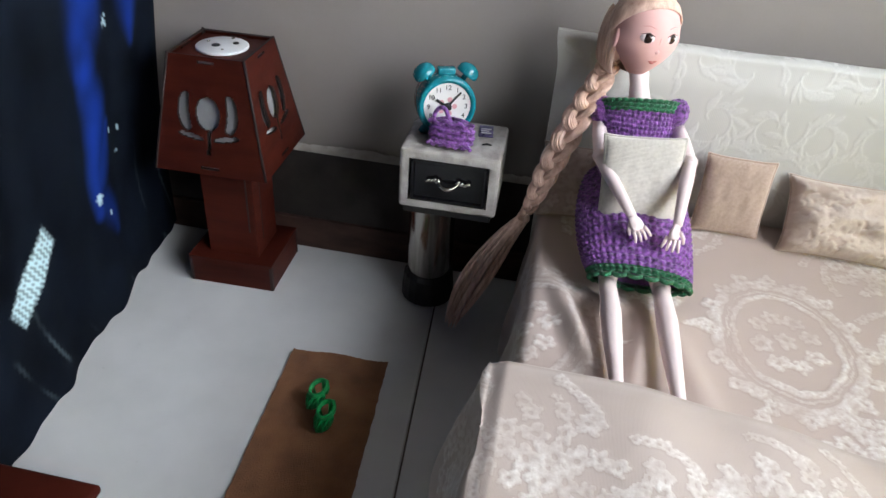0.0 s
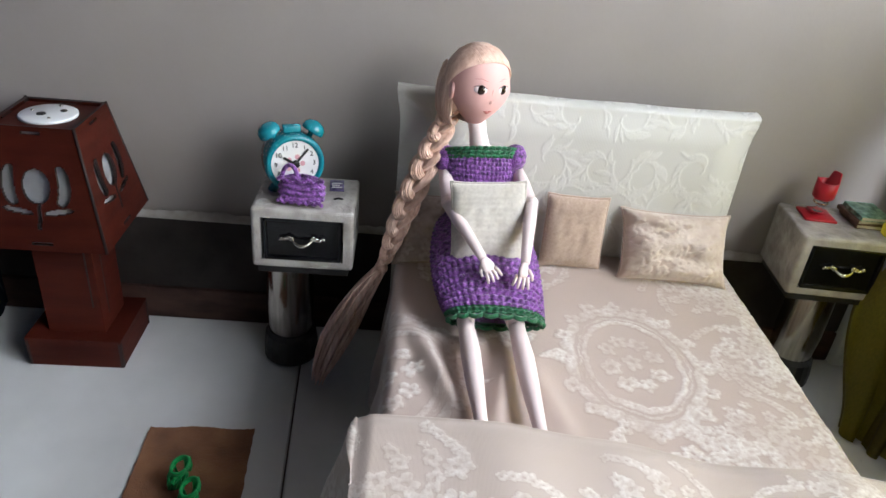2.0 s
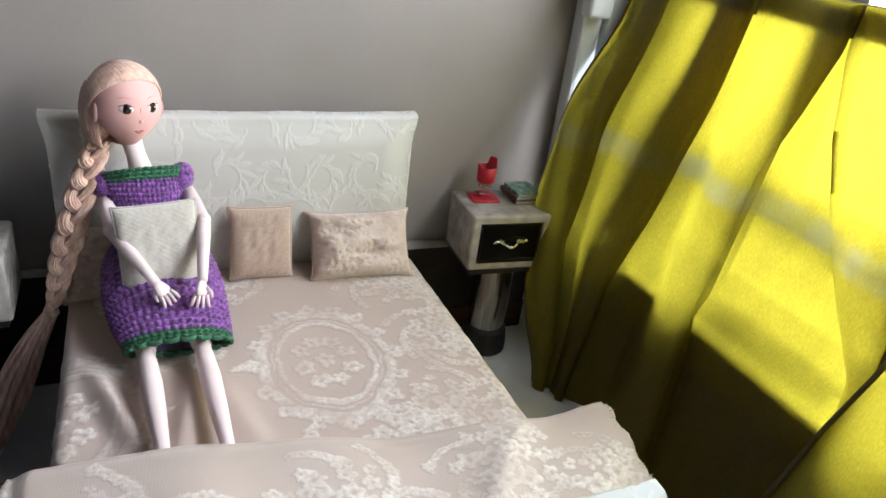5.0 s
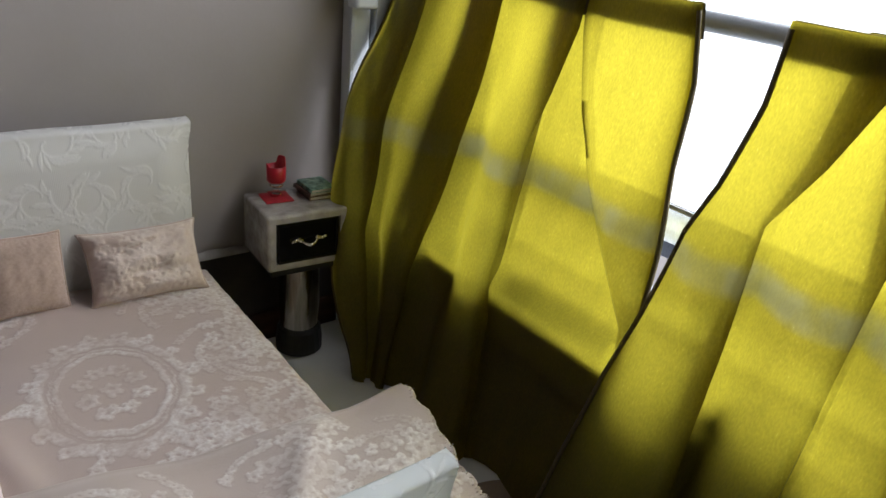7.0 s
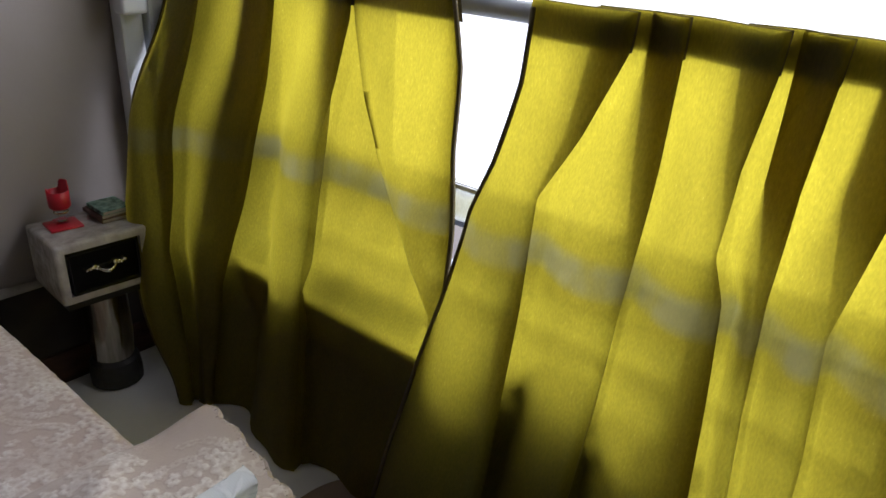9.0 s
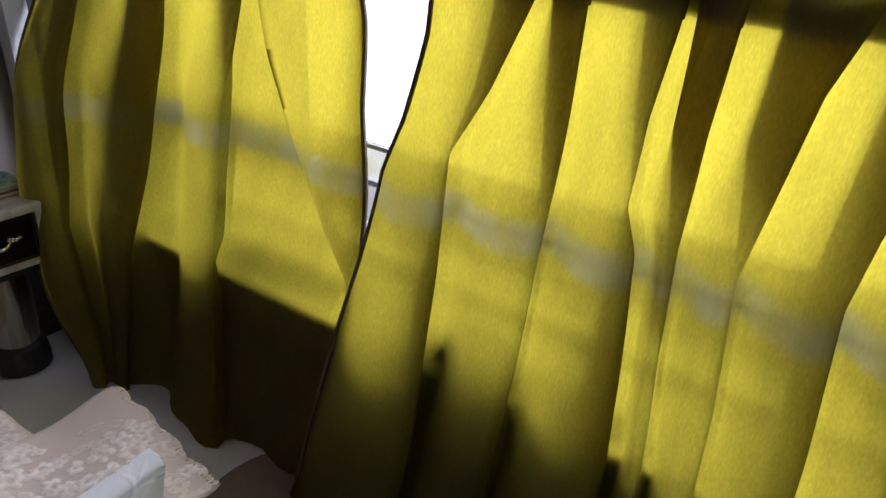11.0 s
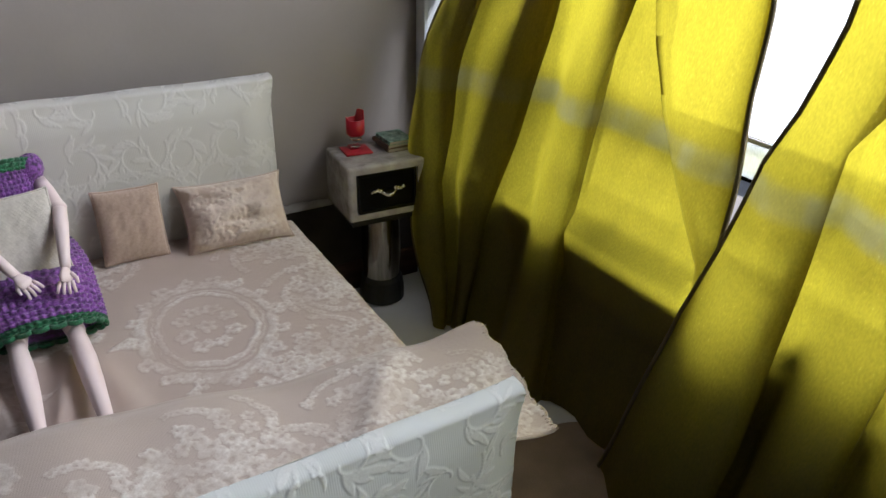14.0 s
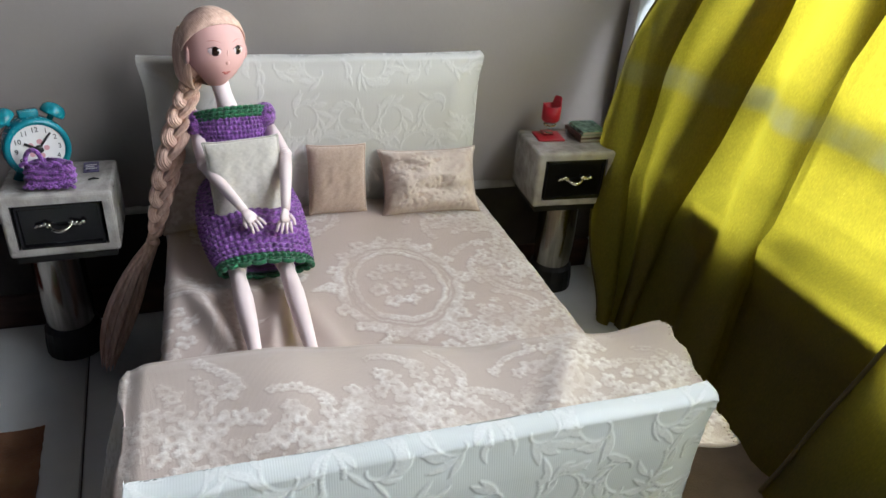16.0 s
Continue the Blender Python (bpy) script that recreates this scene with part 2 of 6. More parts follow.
M_SKIRT_BROWN = surface("brown_skirting_strip", (0.034, 0.018, 0.014), (0.085, 0.045, 0.035), 60, 0.6, 0.2, 300, stretch=(0.4, 1, 1), vary=0, spec=0.2)
M_PLASTER = surface("plaster_line", (0.33, 0.30, 0.27), (0.45, 0.42, 0.39), 80, 0.85, 0.4, 300, vary=0)
M_CURTAIN = sheer("yellow_curtain_cloth", (0.085, 0.068, 0.015), (0.76, 0.635, 0.045), 0.38, 0.11)
M_HEM = sheer("curtain_hem_cloth", (0.15, 0.115, 0.05), (0.22, 0.18, 0.05), 0.3)
M_DIMMING = sheer("dimming_strip", (0.6, 0.6, 0.6), (0.85, 0.88, 0.9), 0.8, 0.45)
M_SHEET = brocade("brocade_bedsheet", (0.53, 0.425, 0.375), (0.83, 0.785, 0.745), 0.40, 0.6, rib_bump=0.4, outline=0.6)
M_BLANKET = brocade("brocade_blanket", (0.53, 0.44, 0.39), (0.85, 0.805, 0.76), 0.40, 0.6, rib_bump=0.4, outline=0.7)
M_PILLOW = brocade("brocade_pillow", (0.55, 0.43, 0.355), (0.70, 0.60, 0.525), rib_bump=0.3, outline=0.0, tufts=0.4)
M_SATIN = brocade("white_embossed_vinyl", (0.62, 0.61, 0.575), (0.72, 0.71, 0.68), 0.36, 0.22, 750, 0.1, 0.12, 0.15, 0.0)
# the headboard's vinyl again for the footboard, sky light put into its colour
M_SATIN_SKYLIT = brocade("white_embossed_vinyl_skylit", (0.72, 0.76, 0.76), (0.85, 0.88, 0.88), 0.30, 0.18, 750, 0.1, 0.14, 0.15, 0.0)
M_BOARD = surface("pale_board", (0.50, 0.52, 0.48), (0.6, 0.62, 0.58), 20, 0.7, 0.1, 300)
M_CUSHION = woven("tan_woven_cloth", (0.40, 0.285, 0.22), (0.54, 0.41, 0.33), 1100)
M_LINEN = woven("cream_linen", (0.50, 0.46, 0.41), (0.68, 0.64, 0.58), 1050)
M_WOOD = surface("red_brown_board", (0.032, 0.0055, 0.0032), (0.070, 0.0120, 0.0066), 25, 0.5, 0.1, 300, stretch=(0.5, 0.5, 2.5), vary=0.08, spec=0.12)
M_WOOD_EDGE = surface("burnt_edge", (0.010, 0.005, 0.004), (0.025, 0.012, 0.010), 60, 0.7, 0.2, 400)
M_PAPER = surface("grey_white_liner", (0.24, 0.245, 0.26), (0.33, 0.335, 0.35), 40, 0.8, 0.1, 300)
M_DISC = surface("white_plastic_disc", (0.66, 0.67, 0.68), (0.76, 0.77, 0.78), 40, 0.45, 0.05, 300)
M_FOIL = surface("white_marbled_wrap", (0.30, 0.275, 0.255), (0.50, 0.475, 0.45), 55, 0.22, 0.9, 110, depth=0.0022)
M_BLACK = surface("black_gloss", (0.004, 0.004, 0.005), (0.010, 0.010, 0.012), 60, 0.18, 0.05, 300)
M_BLACK_MATT = surface("black_plastic", (0.006, 0.006, 0.006), (0.016, 0.015, 0.015), 60, 0.5, 0.1, 300)
M_SILVER = surface("silver_metal", (0.62, 0.58, 0.50), (0.85, 0.82, 0.75), 200, 0.22, 0.2, 700, metal=1.0)
M_STEEL = surface("brushed_steel", (0.28, 0.26, 0.24), (0.46, 0.43, 0.40), 60, 0.16, 0.08, 300, metal=1.0, stretch=(4, 4, 0.3))
M_TEAL = surface("teal_plastic", (0.008, 0.17, 0.22), (0.012, 0.24, 0.30), 40, 0.25, 0.04, 300, coat=0.3)
M_DIAL = surface("white_dial", (0.72, 0.70, 0.70), (0.80, 0.79, 0.79), 60, 0.5, 0.03, 300)
M_INK = surface("black_ink", (0.006, 0.006, 0.006), (0.012, 0.012, 0.012), 60, 0.5, 0.02, 300)
M_PINK = surface("pink_print", (0.60, 0.28, 0.32), (0.7, 0.38, 0.4), 90, 0.6, 0.02, 300)
# strong noise contrast also paints the dark gaps and sparkles between stitches
M_PURPLE = surface("purple_yarn", (0.028, 0.005, 0.055), (0.36, 0.115, 0.53), 300, 0.42, 0.6, 900, sheen=0.25, depth=0.0025)
M_GREEN_YARN = surface("green_yarn", (0.002, 0.05, 0.018), (0.010, 0.20, 0.075), 330, 0.5, 0.9, 1100, sheen=0.2, depth=0.0014)
M_SKIN = surface("pale_doll_vinyl", (0.80, 0.66, 0.66), (0.84, 0.71, 0.71), 40, 0.45, 0.03, 300)
M_FACE = surface("rosy_doll_vinyl", (0.64, 0.37, 0.345), (0.71, 0.43, 0.40), 30, 0.62, 0.03, 300, spec=0.3)
M_LIP = surface("red_paint", (0.42, 0.10, 0.09), (0.5, 0.14, 0.12), 60, 0.4, 0.02, 300)
M_EYE = surface("dark_brown_gloss", (0.012, 0.005, 0.004), (0.03, 0.012, 0.008), 90, 0.1, 0.02, 300)
M_HAIR = surface("blonde_doll_hair", (0.60, 0.36, 0.27), (0.85, 0.62, 0.51), 170, 0.45, 0.3, 900, sheen=0.15, stretch=(1.6, 1.6, 0.25), depth=0.0006)
M_RUG = surface("brown_felt", (0.17, 0.064, 0.020), (0.30, 0.125, 0.045), 40, 0.95, 0.5, 900, sheen=0.3, depth=0.002)
M_MAT = surface("brown_mat_cloth", (0.19, 0.135, 0.092), (0.27, 0.20, 0.145), 30, 0.95, 0.6, 600, sheen=0.2)
M_SHOE = surface("green_toy_plastic", (0.006, 0.30, 0.07), (0.012, 0.42, 0.11), 60, 0.3, 0.03, 300, coat=0.2)
M_RED = surface("red_toy_plastic", (0.40, 0.008, 0.020), (0.52, 0.014, 0.03), 60, 0.35, 0.05, 300)
M_BOOK = surface("green_book_cover", (0.004, 0.10, 0.06), (0.30, 0.50, 0.40), 190, 0.35, 0.05, 300)
M_BOOK_SIDE = surface("brown_book_cover", (0.10, 0.055, 0.04), (0.22, 0.14, 0.11), 120, 0.6, 0.1, 300)
M_PAGES = surface("book_pages", (0.50, 0.46, 0.40), (0.64, 0.60, 0.54), 200, 0.9, 0.3, 900, stretch=(0.2, 0.2, 6))
M_CARD = surface("blue_printed_card", (0.02, 0.02, 0.06), (0.16, 0.12, 0.30), 260, 0.3, 0.02, 300)
M_STEM = surface("gold_ring", (0.55, 0.40, 0.22), (0.75, 0.58, 0.36), 90, 0.25, 0.05, 300, metal=0.8)
M_GLASS = clear_glass("window_glass")
M_PRINT = printed_cloth("night_blue_printed_cloth")
M_ROLL = surface("dark_cloth_roll", (0.03, 0.025, 0.02), (0.06, 0.05, 0.04), 40, 0.95, 0.4, 400)


# ---- mesh helpers ----
def part(name, bm, material, parent=None, label="", smooth=True):
    me = bpy.data.meshes.new(name)
    bm.normal_update()
    bm.to_mesh(me)
    bm.free()
    for m in material if isinstance(material, (list, tuple)) else (material,):
        me.materials.append(m)
    if smooth:
        me.polygons.foreach_set("use_smooth", [True] * len(me.polygons))
    ob = new(name, me)
    if parent is not None:
        ob.parent = parent
    if label:
        ob["label"] = label
    return ob


def thing(name, m, label, category, group="", kind=""):
    ob = new(name)
    ob.empty_display_size = 0.02
    ob.matrix_basis = m
    return tagged(ob, label, category, group, kind)


def sheet_object(name, P, material, parent=None, label="", values=None, close=False):
    """A smooth mesh over a grid P of places, shape (rows, columns, 3); values: named numbers for each of its corners."""
    r, c = P.shape[:2]
    i = np.arange(r * c).reshape(r, c)
    if close:
        i = np.concatenate([i, i[:, :1]], 1)
    f = np.stack([i[:-1, :-1], i[:-1, 1:], i[1:, 1:], i[1:, :-1]], -1).reshape(-1, 4)
    me = bpy.data.meshes.new(name)
    me.from_pydata(P.reshape(-1, 3).tolist(), [], f.tolist())
    me.materials.append(material)
    me.polygons.foreach_set("use_smooth", [True] * len(me.polygons))
    for key, v in (values or {}).items():
        a = me.attributes.new(key, "FLOAT", "POINT")
        a.data.foreach_set("value", np.asarray(v, dtype=np.float32).ravel())
    ob = new(name, me)
    if parent is not None:
        ob.parent = parent
    if label:
        ob["label"] = label
    return ob


def box(bm, lo, hi, bevel=0.0, seg=2, m=None):
    made = bmesh.ops.create_cube(bm, size=1.0)["verts"]
    for v in made:
        v.co = Vector([lo[j] + (v.co[j] + 0.5) * (hi[j] - lo[j]) for j in range(3)])
    if bevel:
        es = list({e for v in made for e in v.link_edges})
        made = list({v for f in bmesh.ops.bevel(bm, geom=es, offset=bevel, segments=seg, affect="EDGES", profile=0.6)["faces"] for v in f.verts} | {v for v in made if v.is_valid})
    if m is not None:
        bmesh.ops.transform(bm, matrix=m, verts=[v for v in made if v.is_valid])
    return made


def lathe(bm, profile, seg=32, m=None, mat=0, squash=1.0):
    """A turned body from (radius, height) pairs."""
    rings = []
    for r, z in profile:
        rings.append([bm.verts.new((max(r, 1e-5) * math.cos(2 * math.pi * j / seg), max(r, 1e-5) * squash * math.sin(2 * math.pi * j / seg), z)) for j in range(seg)])
    for a, b in zip(rings[:-1], rings[1:]):
        for j in range(seg):
            bm.faces.new((a[j], a[(j + 1) % seg], b[(j + 1) % seg], b[j])).material_index = mat
    bm.faces.new(rings[0][::-1]).material_index = mat
    bm.faces.new(rings[-1]).material_index = mat
    vs = [v for r in rings for v in r]
    if m is not None:
        bmesh.ops.transform(bm, matrix=m, verts=vs)
    return vs


def tube(bm, pts, radii, seg=10, mat=0, flat=1.0):
    """A round limb along pts, with a radius at each."""
    pts = [Vector(p) for p in pts]
    radii = radii if isinstance(radii, (list, tuple)) else [radii] * len(pts)
    rings, side = [], None
    for i, p in enumerate(pts):
        d = (pts[min(i + 1, len(pts) - 1)] - pts[max(i - 1, 0)]).normalized()
        if side is None:
            side = d.orthogonal().normalized()
        side = (side - d * side.dot(d)).normalized()
        up = d.cross(side)
        rings.append([bm.verts.new(p + radii[i] * (math.cos(a) * side + flat * math.sin(a) * up)) for a in [2 * math.pi * j / seg for j in range(seg)]])
    for a, b in zip(rings[:-1], rings[1:]):
        for j in range(seg):
            bm.faces.new((a[j], a[(j + 1) % seg], b[(j + 1) % seg], b[j])).material_index = mat
    bm.faces.new(rings[0][::-1]).material_index = mat
    bm.faces.new(rings[-1]).material_index = mat


def blob(bm, centre, size, turn=(0, 0, 0), mat=0, u=20, v=12):
    vs = bmesh.ops.create_uvsphere(bm, u_segments=u, v_segments=v, radius=1.0, matrix=Matrix.LocRotScale(Vector(centre), Euler([radians(a) for a in turn]), Vector(size)))["verts"]
    for f in {f for w in vs for f in w.link_faces}:
        f.material_index = mat
    return vs


def curve_points(knots, n):
    """n places on a smooth line through the knots."""
    k = np.array(knots, float)
    t = np.linspace(0, len(k) - 1, n)
    out = []
    for s in t:
        i = min(int(s), len(k) - 2)
        a, b, c, d = k[max(i - 1, 0)], k[i], k[i + 1], k[min(i + 2, len(k) - 1)]
        f = s - i
        out.append(0.5 * ((2 * b) + (c - a) * f + (2 * a - 5 * b + 4 * c - d) * f * f + (3 * b - a - 3 * c + d) * f ** 3))
    return np.array(out)


def soft(x, lo, hi):
    t = np.clip((x - lo) / (hi - lo), 0, 1)
    return t * t * (3 - 2 * t)


def rumple(X, Y, scale, seed):
    """Smooth waves of about unit height over a plane."""
    rs = np.random.RandomState(seed)
    out = np.zeros_like(X)
    for j in range(9):
        a, f, p = rs.uniform(0, 6.28), scale * rs.uniform(0.5, 1.9), rs.uniform(0, 6.28)
        out += np.sin((X * math.cos(a) + Y * math.sin(a)) * f + p) / 4.5
    return out


def grains(X, Y, scale, seed):
    """Smooth random numbers between 0 and 1 over a plane, about scale of them to the metre."""
    g = np.random.RandomState(seed).rand(64, 64)
    x, y = X * scale + 1000, Y * scale + 1000
    i, j = np.floor(x).astype(int), np.floor(y).astype(int)
    f, h = x - i, y - j
    f, h = f * f * (3 - 2 * f), h * h * (3 - 2 * h)
    a, b, c, d = g[i % 64, j % 64], g[(i + 1) % 64, j % 64], g[i % 64, (j + 1) % 64], g[(i + 1) % 64, (j + 1) % 64]
    return (a * (1 - f) + b * f) * (1 - h) + (c * (1 - f) + d * f) * h


def worn_pile(F, U, V, seed):
    """Tufted velvet instead of a clean relief: broken by small tufts and bare spots."""
    tuft = 0.5 * grains(U, V, 420, seed) + 0.5 * grains(U, V, 190, seed + 1)
    bare = soft(grains(U, V, 45, seed + 2), 0.15, 0.6)
    return np.clip(F * (0.30 + 1.05 * tuft) * (0.45 + 0.55 * bare), 0, 1)


# ---- woven figures ----
def flower(X, Y, cx, cy, r, petals=5, turn=0.0):
    dx, dy = X - cx, Y - cy
    d, a = np.hypot(dx, dy), np.arctan2(dy, dx) + turn
    edge = r * (0.62 + 0.38 * np.abs(np.cos(a * petals / 2)))
    return soft(edge - d, 0, 0.16 * r) * (0.55 + 0.45 * soft(d, 0.12 * r, 0.45 * r)) - 0.5 * soft(0.22 * r - d, 0, 0.1 * r)


def ring(d, r, w):
    return soft(w - np.abs(d - r), 0, 0.5 * w)


def brocade_figure(U, V, seed=1, centres=(), sprays=(), filler=True):
    """Oval medallions with lace rims, and sprays of flowers between them."""
    U0, V0 = U, V
    U = U + 0.0045 * (grains(U0, V0, 70, seed) - 0.5) + 0.0022 * (grains(U0, V0, 210, seed + 3) - 0.5)
    V = V + 0.0045 * (grains(U0, V0, 70, seed + 1) - 0.5) + 0.0022 * (grains(U0, V0, 210, seed + 4) - 0.5)
    F = np.zeros_like(U)
    for cx, cy in sprays:
        rs = np.random.RandomState(int(abs(cx) * 9973) + seed)
        for r, n, size in ((0.0, 1, 0.011), (0.015, 6, 0.0095), (0.028, 10, 0.0085), (0.037, 9, 0.006)):
            for k in range(n):
                b = 2 * math.pi * (k + 0.5 * rs.rand()) / n
                F = np.maximum(F, flower(U, V, cx + r * math.cos(b) * 0.9, cy + r * math.sin(b), size * rs.uniform(0.75, 1.15), 5, b))
        for k in range(6):
            b = rs.uniform(0, 6.28)
            for t in np.linspace(0, 1, 9):
                F = np.maximum(F, 0.85 * flower(U, V, cx + (0.036 + 0.016 * t) * math.cos(b + 0.7 * t), cy + (0.036 + 0.016 * t) * math.sin(b + 0.7 * t), 0.0042, 4, t * 5))
    for cx, cy in centres:
        x, y = (U - cx) / 0.036, (V - cy) / 0.050
        d, a = np.hypot(x, y), np.arctan2(y, x)
        F = np.maximum(F, ring(d, 1.0, 0.075))
        F = np.maximum(F, 0.6 * ring(d, 1.13, 0.035))
        F = np.maximum(F, soft(1.36 + 0.14 * np.abs(np.sin(a * 8)) - d, 0, 0.06) * soft(d, 1.19, 1.25) * (0.35 + 0.65 * np.abs(np.sin(a * 8 + d * 5))))
        for k in range(16):
            b = 2 * math.pi * k / 16
            F = np.maximum(F, flower(U, V, cx + 0.036 * 1.47 * math.cos(b), cy + 0.050 * 1.47 * math.sin(b), 0.0085, 4, b))
        for b in (0, math.pi):
            s = soft(1 - np.abs(y) / np.clip(0.36 * (2.05 - np.abs(x)), 0.01, 9), 0, 0.3) * (np.sign(x) == math.cos(b)) * (np.abs(x) > 1.5) * (np.abs(x) < 2.05)
            F = np.maximum(F, s)
        rs = np.random.RandomState(seed)
        for k in range(9):
            b, q = 2 * math.pi * k / 8 + 0.3, (0.52 if k < 8 else 0.0)
            F = np.maximum(F, flower(U, V, cx + 0.036 * q * math.cos(b), cy + 0.050 * q * math.sin(b), 0.0085 + 0.002 * rs.rand(), 5, rs.rand() * 6))
    rs = np.random.RandomState(seed + 5)
    lo, hi = (U.min(), V.min()), (U.max(), V.max())
    nx, ny = max(1, int((hi[0] - lo[0]) / 0.074)), max(1, int((hi[1] - lo[1]) / 0.074))
    for i in range(nx + 1 if filler else 0):
        for j in range(ny + 1):
            cx = lo[0] + (i + 0.5 * (j % 2) + rs.uniform(0, 0.3)) * (hi[0] - lo[0]) / max(nx, 1)
            cy = lo[1] + (j + rs.uniform(0, 0.4)) * (hi[1] - lo[1]) / max(ny, 1)
            if any(math.hypot((cx - mx) / 0.085, (cy - my) / 0.10) < 1 for mx, my in centres) or any(math.hypot(cx - mx, cy - my) < 0.06 for mx, my in sprays):
                continue
            turn = rs.uniform(0, 6.28)
            for k in range(5):
                b, q = turn + k * 1.25, 0.013
                F = np.maximum(F, flower(U, V, cx + q * math.cos(b), cy + q * math.sin(b), rs.uniform(0.007, 0.011), 5, b))
            F = np.maximum(F, flower(U, V, cx, cy, 0.008, 6, turn))
            for k in range(14):
                t = k / 13
                px = cx + math.cos(turn) * (0.02 + 0.045 * t) - math.sin(turn) * 0.012 * math.sin(4 * t)
                py = cy + math.sin(turn) * (0.02 + 0.045 * t) + math.cos(turn) * 0.012 * math.sin(4 * t)
                F = np.maximum(F, 0.9 * flower(U, V, px, py, 0.0042 + 0.003 * (k % 3 == 0), 4, k))
    return worn_pile(np.clip(F, 0, 1), U0, V0, seed)


def scroll_figure(U, V, seed):
    """Woven acanthus scrolls: curling stems with long tapered leaves along their outer side."""
    rs = np.random.RandomState(seed)
    F = np.zeros_like(U)

    def blade(px, py, way, length, curl, wide):
        x, y = px, py
        for k in range(15):
            t = k / 14
            a = way + curl * t
            x, y = x + math.cos(a) * length / 14, y + math.sin(a) * length / 14
            r = wide * (0.25 + math.sin(math.pi * min(1, t * 0.9 + 0.06)))
            i0, i1 = np.searchsorted(V[:, 0], (y - r, y + r))
            j0, j1 = np.searchsorted(U[0], (x - r, x + r))
            if i0 < i1 and j0 < j1:
                d = np.hypot(U[i0:i1, j0:j1] - x, V[i0:i1, j0:j1] - y)
                F[i0:i1, j0:j1] = np.maximum(F[i0:i1, j0:j1], soft(r - d, 0, 0.0007))

    step = 0.043
    for i in range(-1, int((U.max() - U.min()) / step) + 2):
        for j in range(-1, int((V.max() - V.min()) / step) + 2):
            cx = U.min() + (i + 0.5 * (j % 2) + rs.uniform(-0.12, 0.12)) * step
            cy = V.min() + (j + 0.3 + rs.uniform(-0.12, 0.12)) * step
            turn, side = rs.uniform(-0.6, 0.6) + math.pi * (i % 2), 1 if (i + j) % 2 else -1
            for k in range(60):
                t = k / 59
                r, a = 0.003 + 0.023 * t, turn + side * t * 6.2
                px, py = cx + r * math.cos(a), cy + r * math.sin(a)
                blade(px, py, a + side * 1.57, 0.0012, 0, 0.0008 + 0.0007 * t)
                if k % 4 == 2 and k > 8:
                    blade(px, py, a + side * 0.75, rs.uniform(0.011, 0.019), side * rs.uniform(-0.6, 1.8), rs.uniform(0.0012, 0.0026))
    return np.clip(F, 0, 1)


# ---- the room ----
def slab(name, lo, hi, material, label="", bevel=0.0):
    bm = bmesh.new()
    box(bm, lo, hi, bevel)
    return tagged(part(name, bm, material, smooth=False), label, name.split("_")[0], kind="structure")


WALL_Y, WIN_X = 0.055, 0.60
slab("wall_north", (-1.9, WALL_Y, -0.05), (0.9, WALL_Y + 0.12, 2.5), M_WALL, "plain pale grey painted wall behind the bed")
# out of view: these close the room, their dark colour keeps shadows deep
slab("wall_west", (-2.0, -2.6, -0.05), (-1.9, WALL_Y + 0.12, 2.5), M_UNSEEN_WALL, "unseen brown wall, darkened to limit bounced light")
slab("wall_south", (-1.9, -2.6, -0.05), (0.9, -2.5, 2.5), M_UNSEEN_WALL, "unseen brown wall, darkened to limit bounced light")
slab("ceiling", (-2.0, -2.6, 2.5), (0.9, WALL_Y + 0.12, 2.6), M_UNSEEN_WALL, "unseen ceiling, darkened to limit bounced light")
# the window wall, with one opening through it
WY0, WY1, WZ0, WZ1 = -0.022, -1.27, 0.150, 1.00
bm = bmesh.new()
box(bm, (WIN_X, -2.5, -0.05), (WIN_X + 0.14, WALL_Y, WZ0))
box(bm, (WIN_X, -2.5, WZ1), (WIN_X + 0.14, WALL_Y, 2.5))
box(bm, (WIN_X, WY0, WZ0), (WIN_X + 0.14, WALL_Y, WZ1))
box(bm, (WIN_X, -2.5, WZ0), (WIN_X + 0.14, WY1, WZ1))
tagged(part("wall_east", bm, M_WALL, smooth=False), "pale painted wall with a wide low window", "wall", kind="structure")

window = thing("window_1", pose(WIN_X, 0, 0), "white framed window with a low cross bar, bright sky behind", "window", kind="structure")
for nm, lo, hi in (("window_frame", (0.0, WY0 - 0.03, WZ0), (0.05, WY0, WZ1)), ("window_frame", (0.0, WY1, WZ0), (0.05, WY1 + 0.03, WZ1)),
                   ("window_frame", (0.0, WY1 + 0.03, WZ1 - 0.04), (0.05, WY0 - 0.03, WZ1)), ("window_frame", (0.0, WY1 + 0.03, WZ0), (0.05, WY0 - 0.03, WZ0 + 0.012)),
                   ("cross_bar", (0.004, WY1 + 0.03, 0.250), (0.03, WY0 - 0.03, 0.256)),
                   ("cross_bar", (-0.038, WY1 + 0.03, 0.2775), (-0.034, WY0 - 0.03, 0.280)),
                   ("window_sill", (-0.088, WY1, WZ0 - 0.04), (0.0, WY0 + 0.03, WZ0 - 0.001))):
    bm = bmesh.new()
    box(bm, lo, hi, 0.003)
    part(nm, bm, M_TRIM, window, smooth=False)
# added strip, no window part: dims the daylight in a band on the curtains
bm = bmesh.new()
box(bm, (-0.037, WY1 + 0.03, 0.250), (-0.035, WY0 - 0.03, 0.276))
part("dimming_strip", bm, M_DIMMING, window, "added milky strip that dims the light in a band on the curtain", smooth=False)
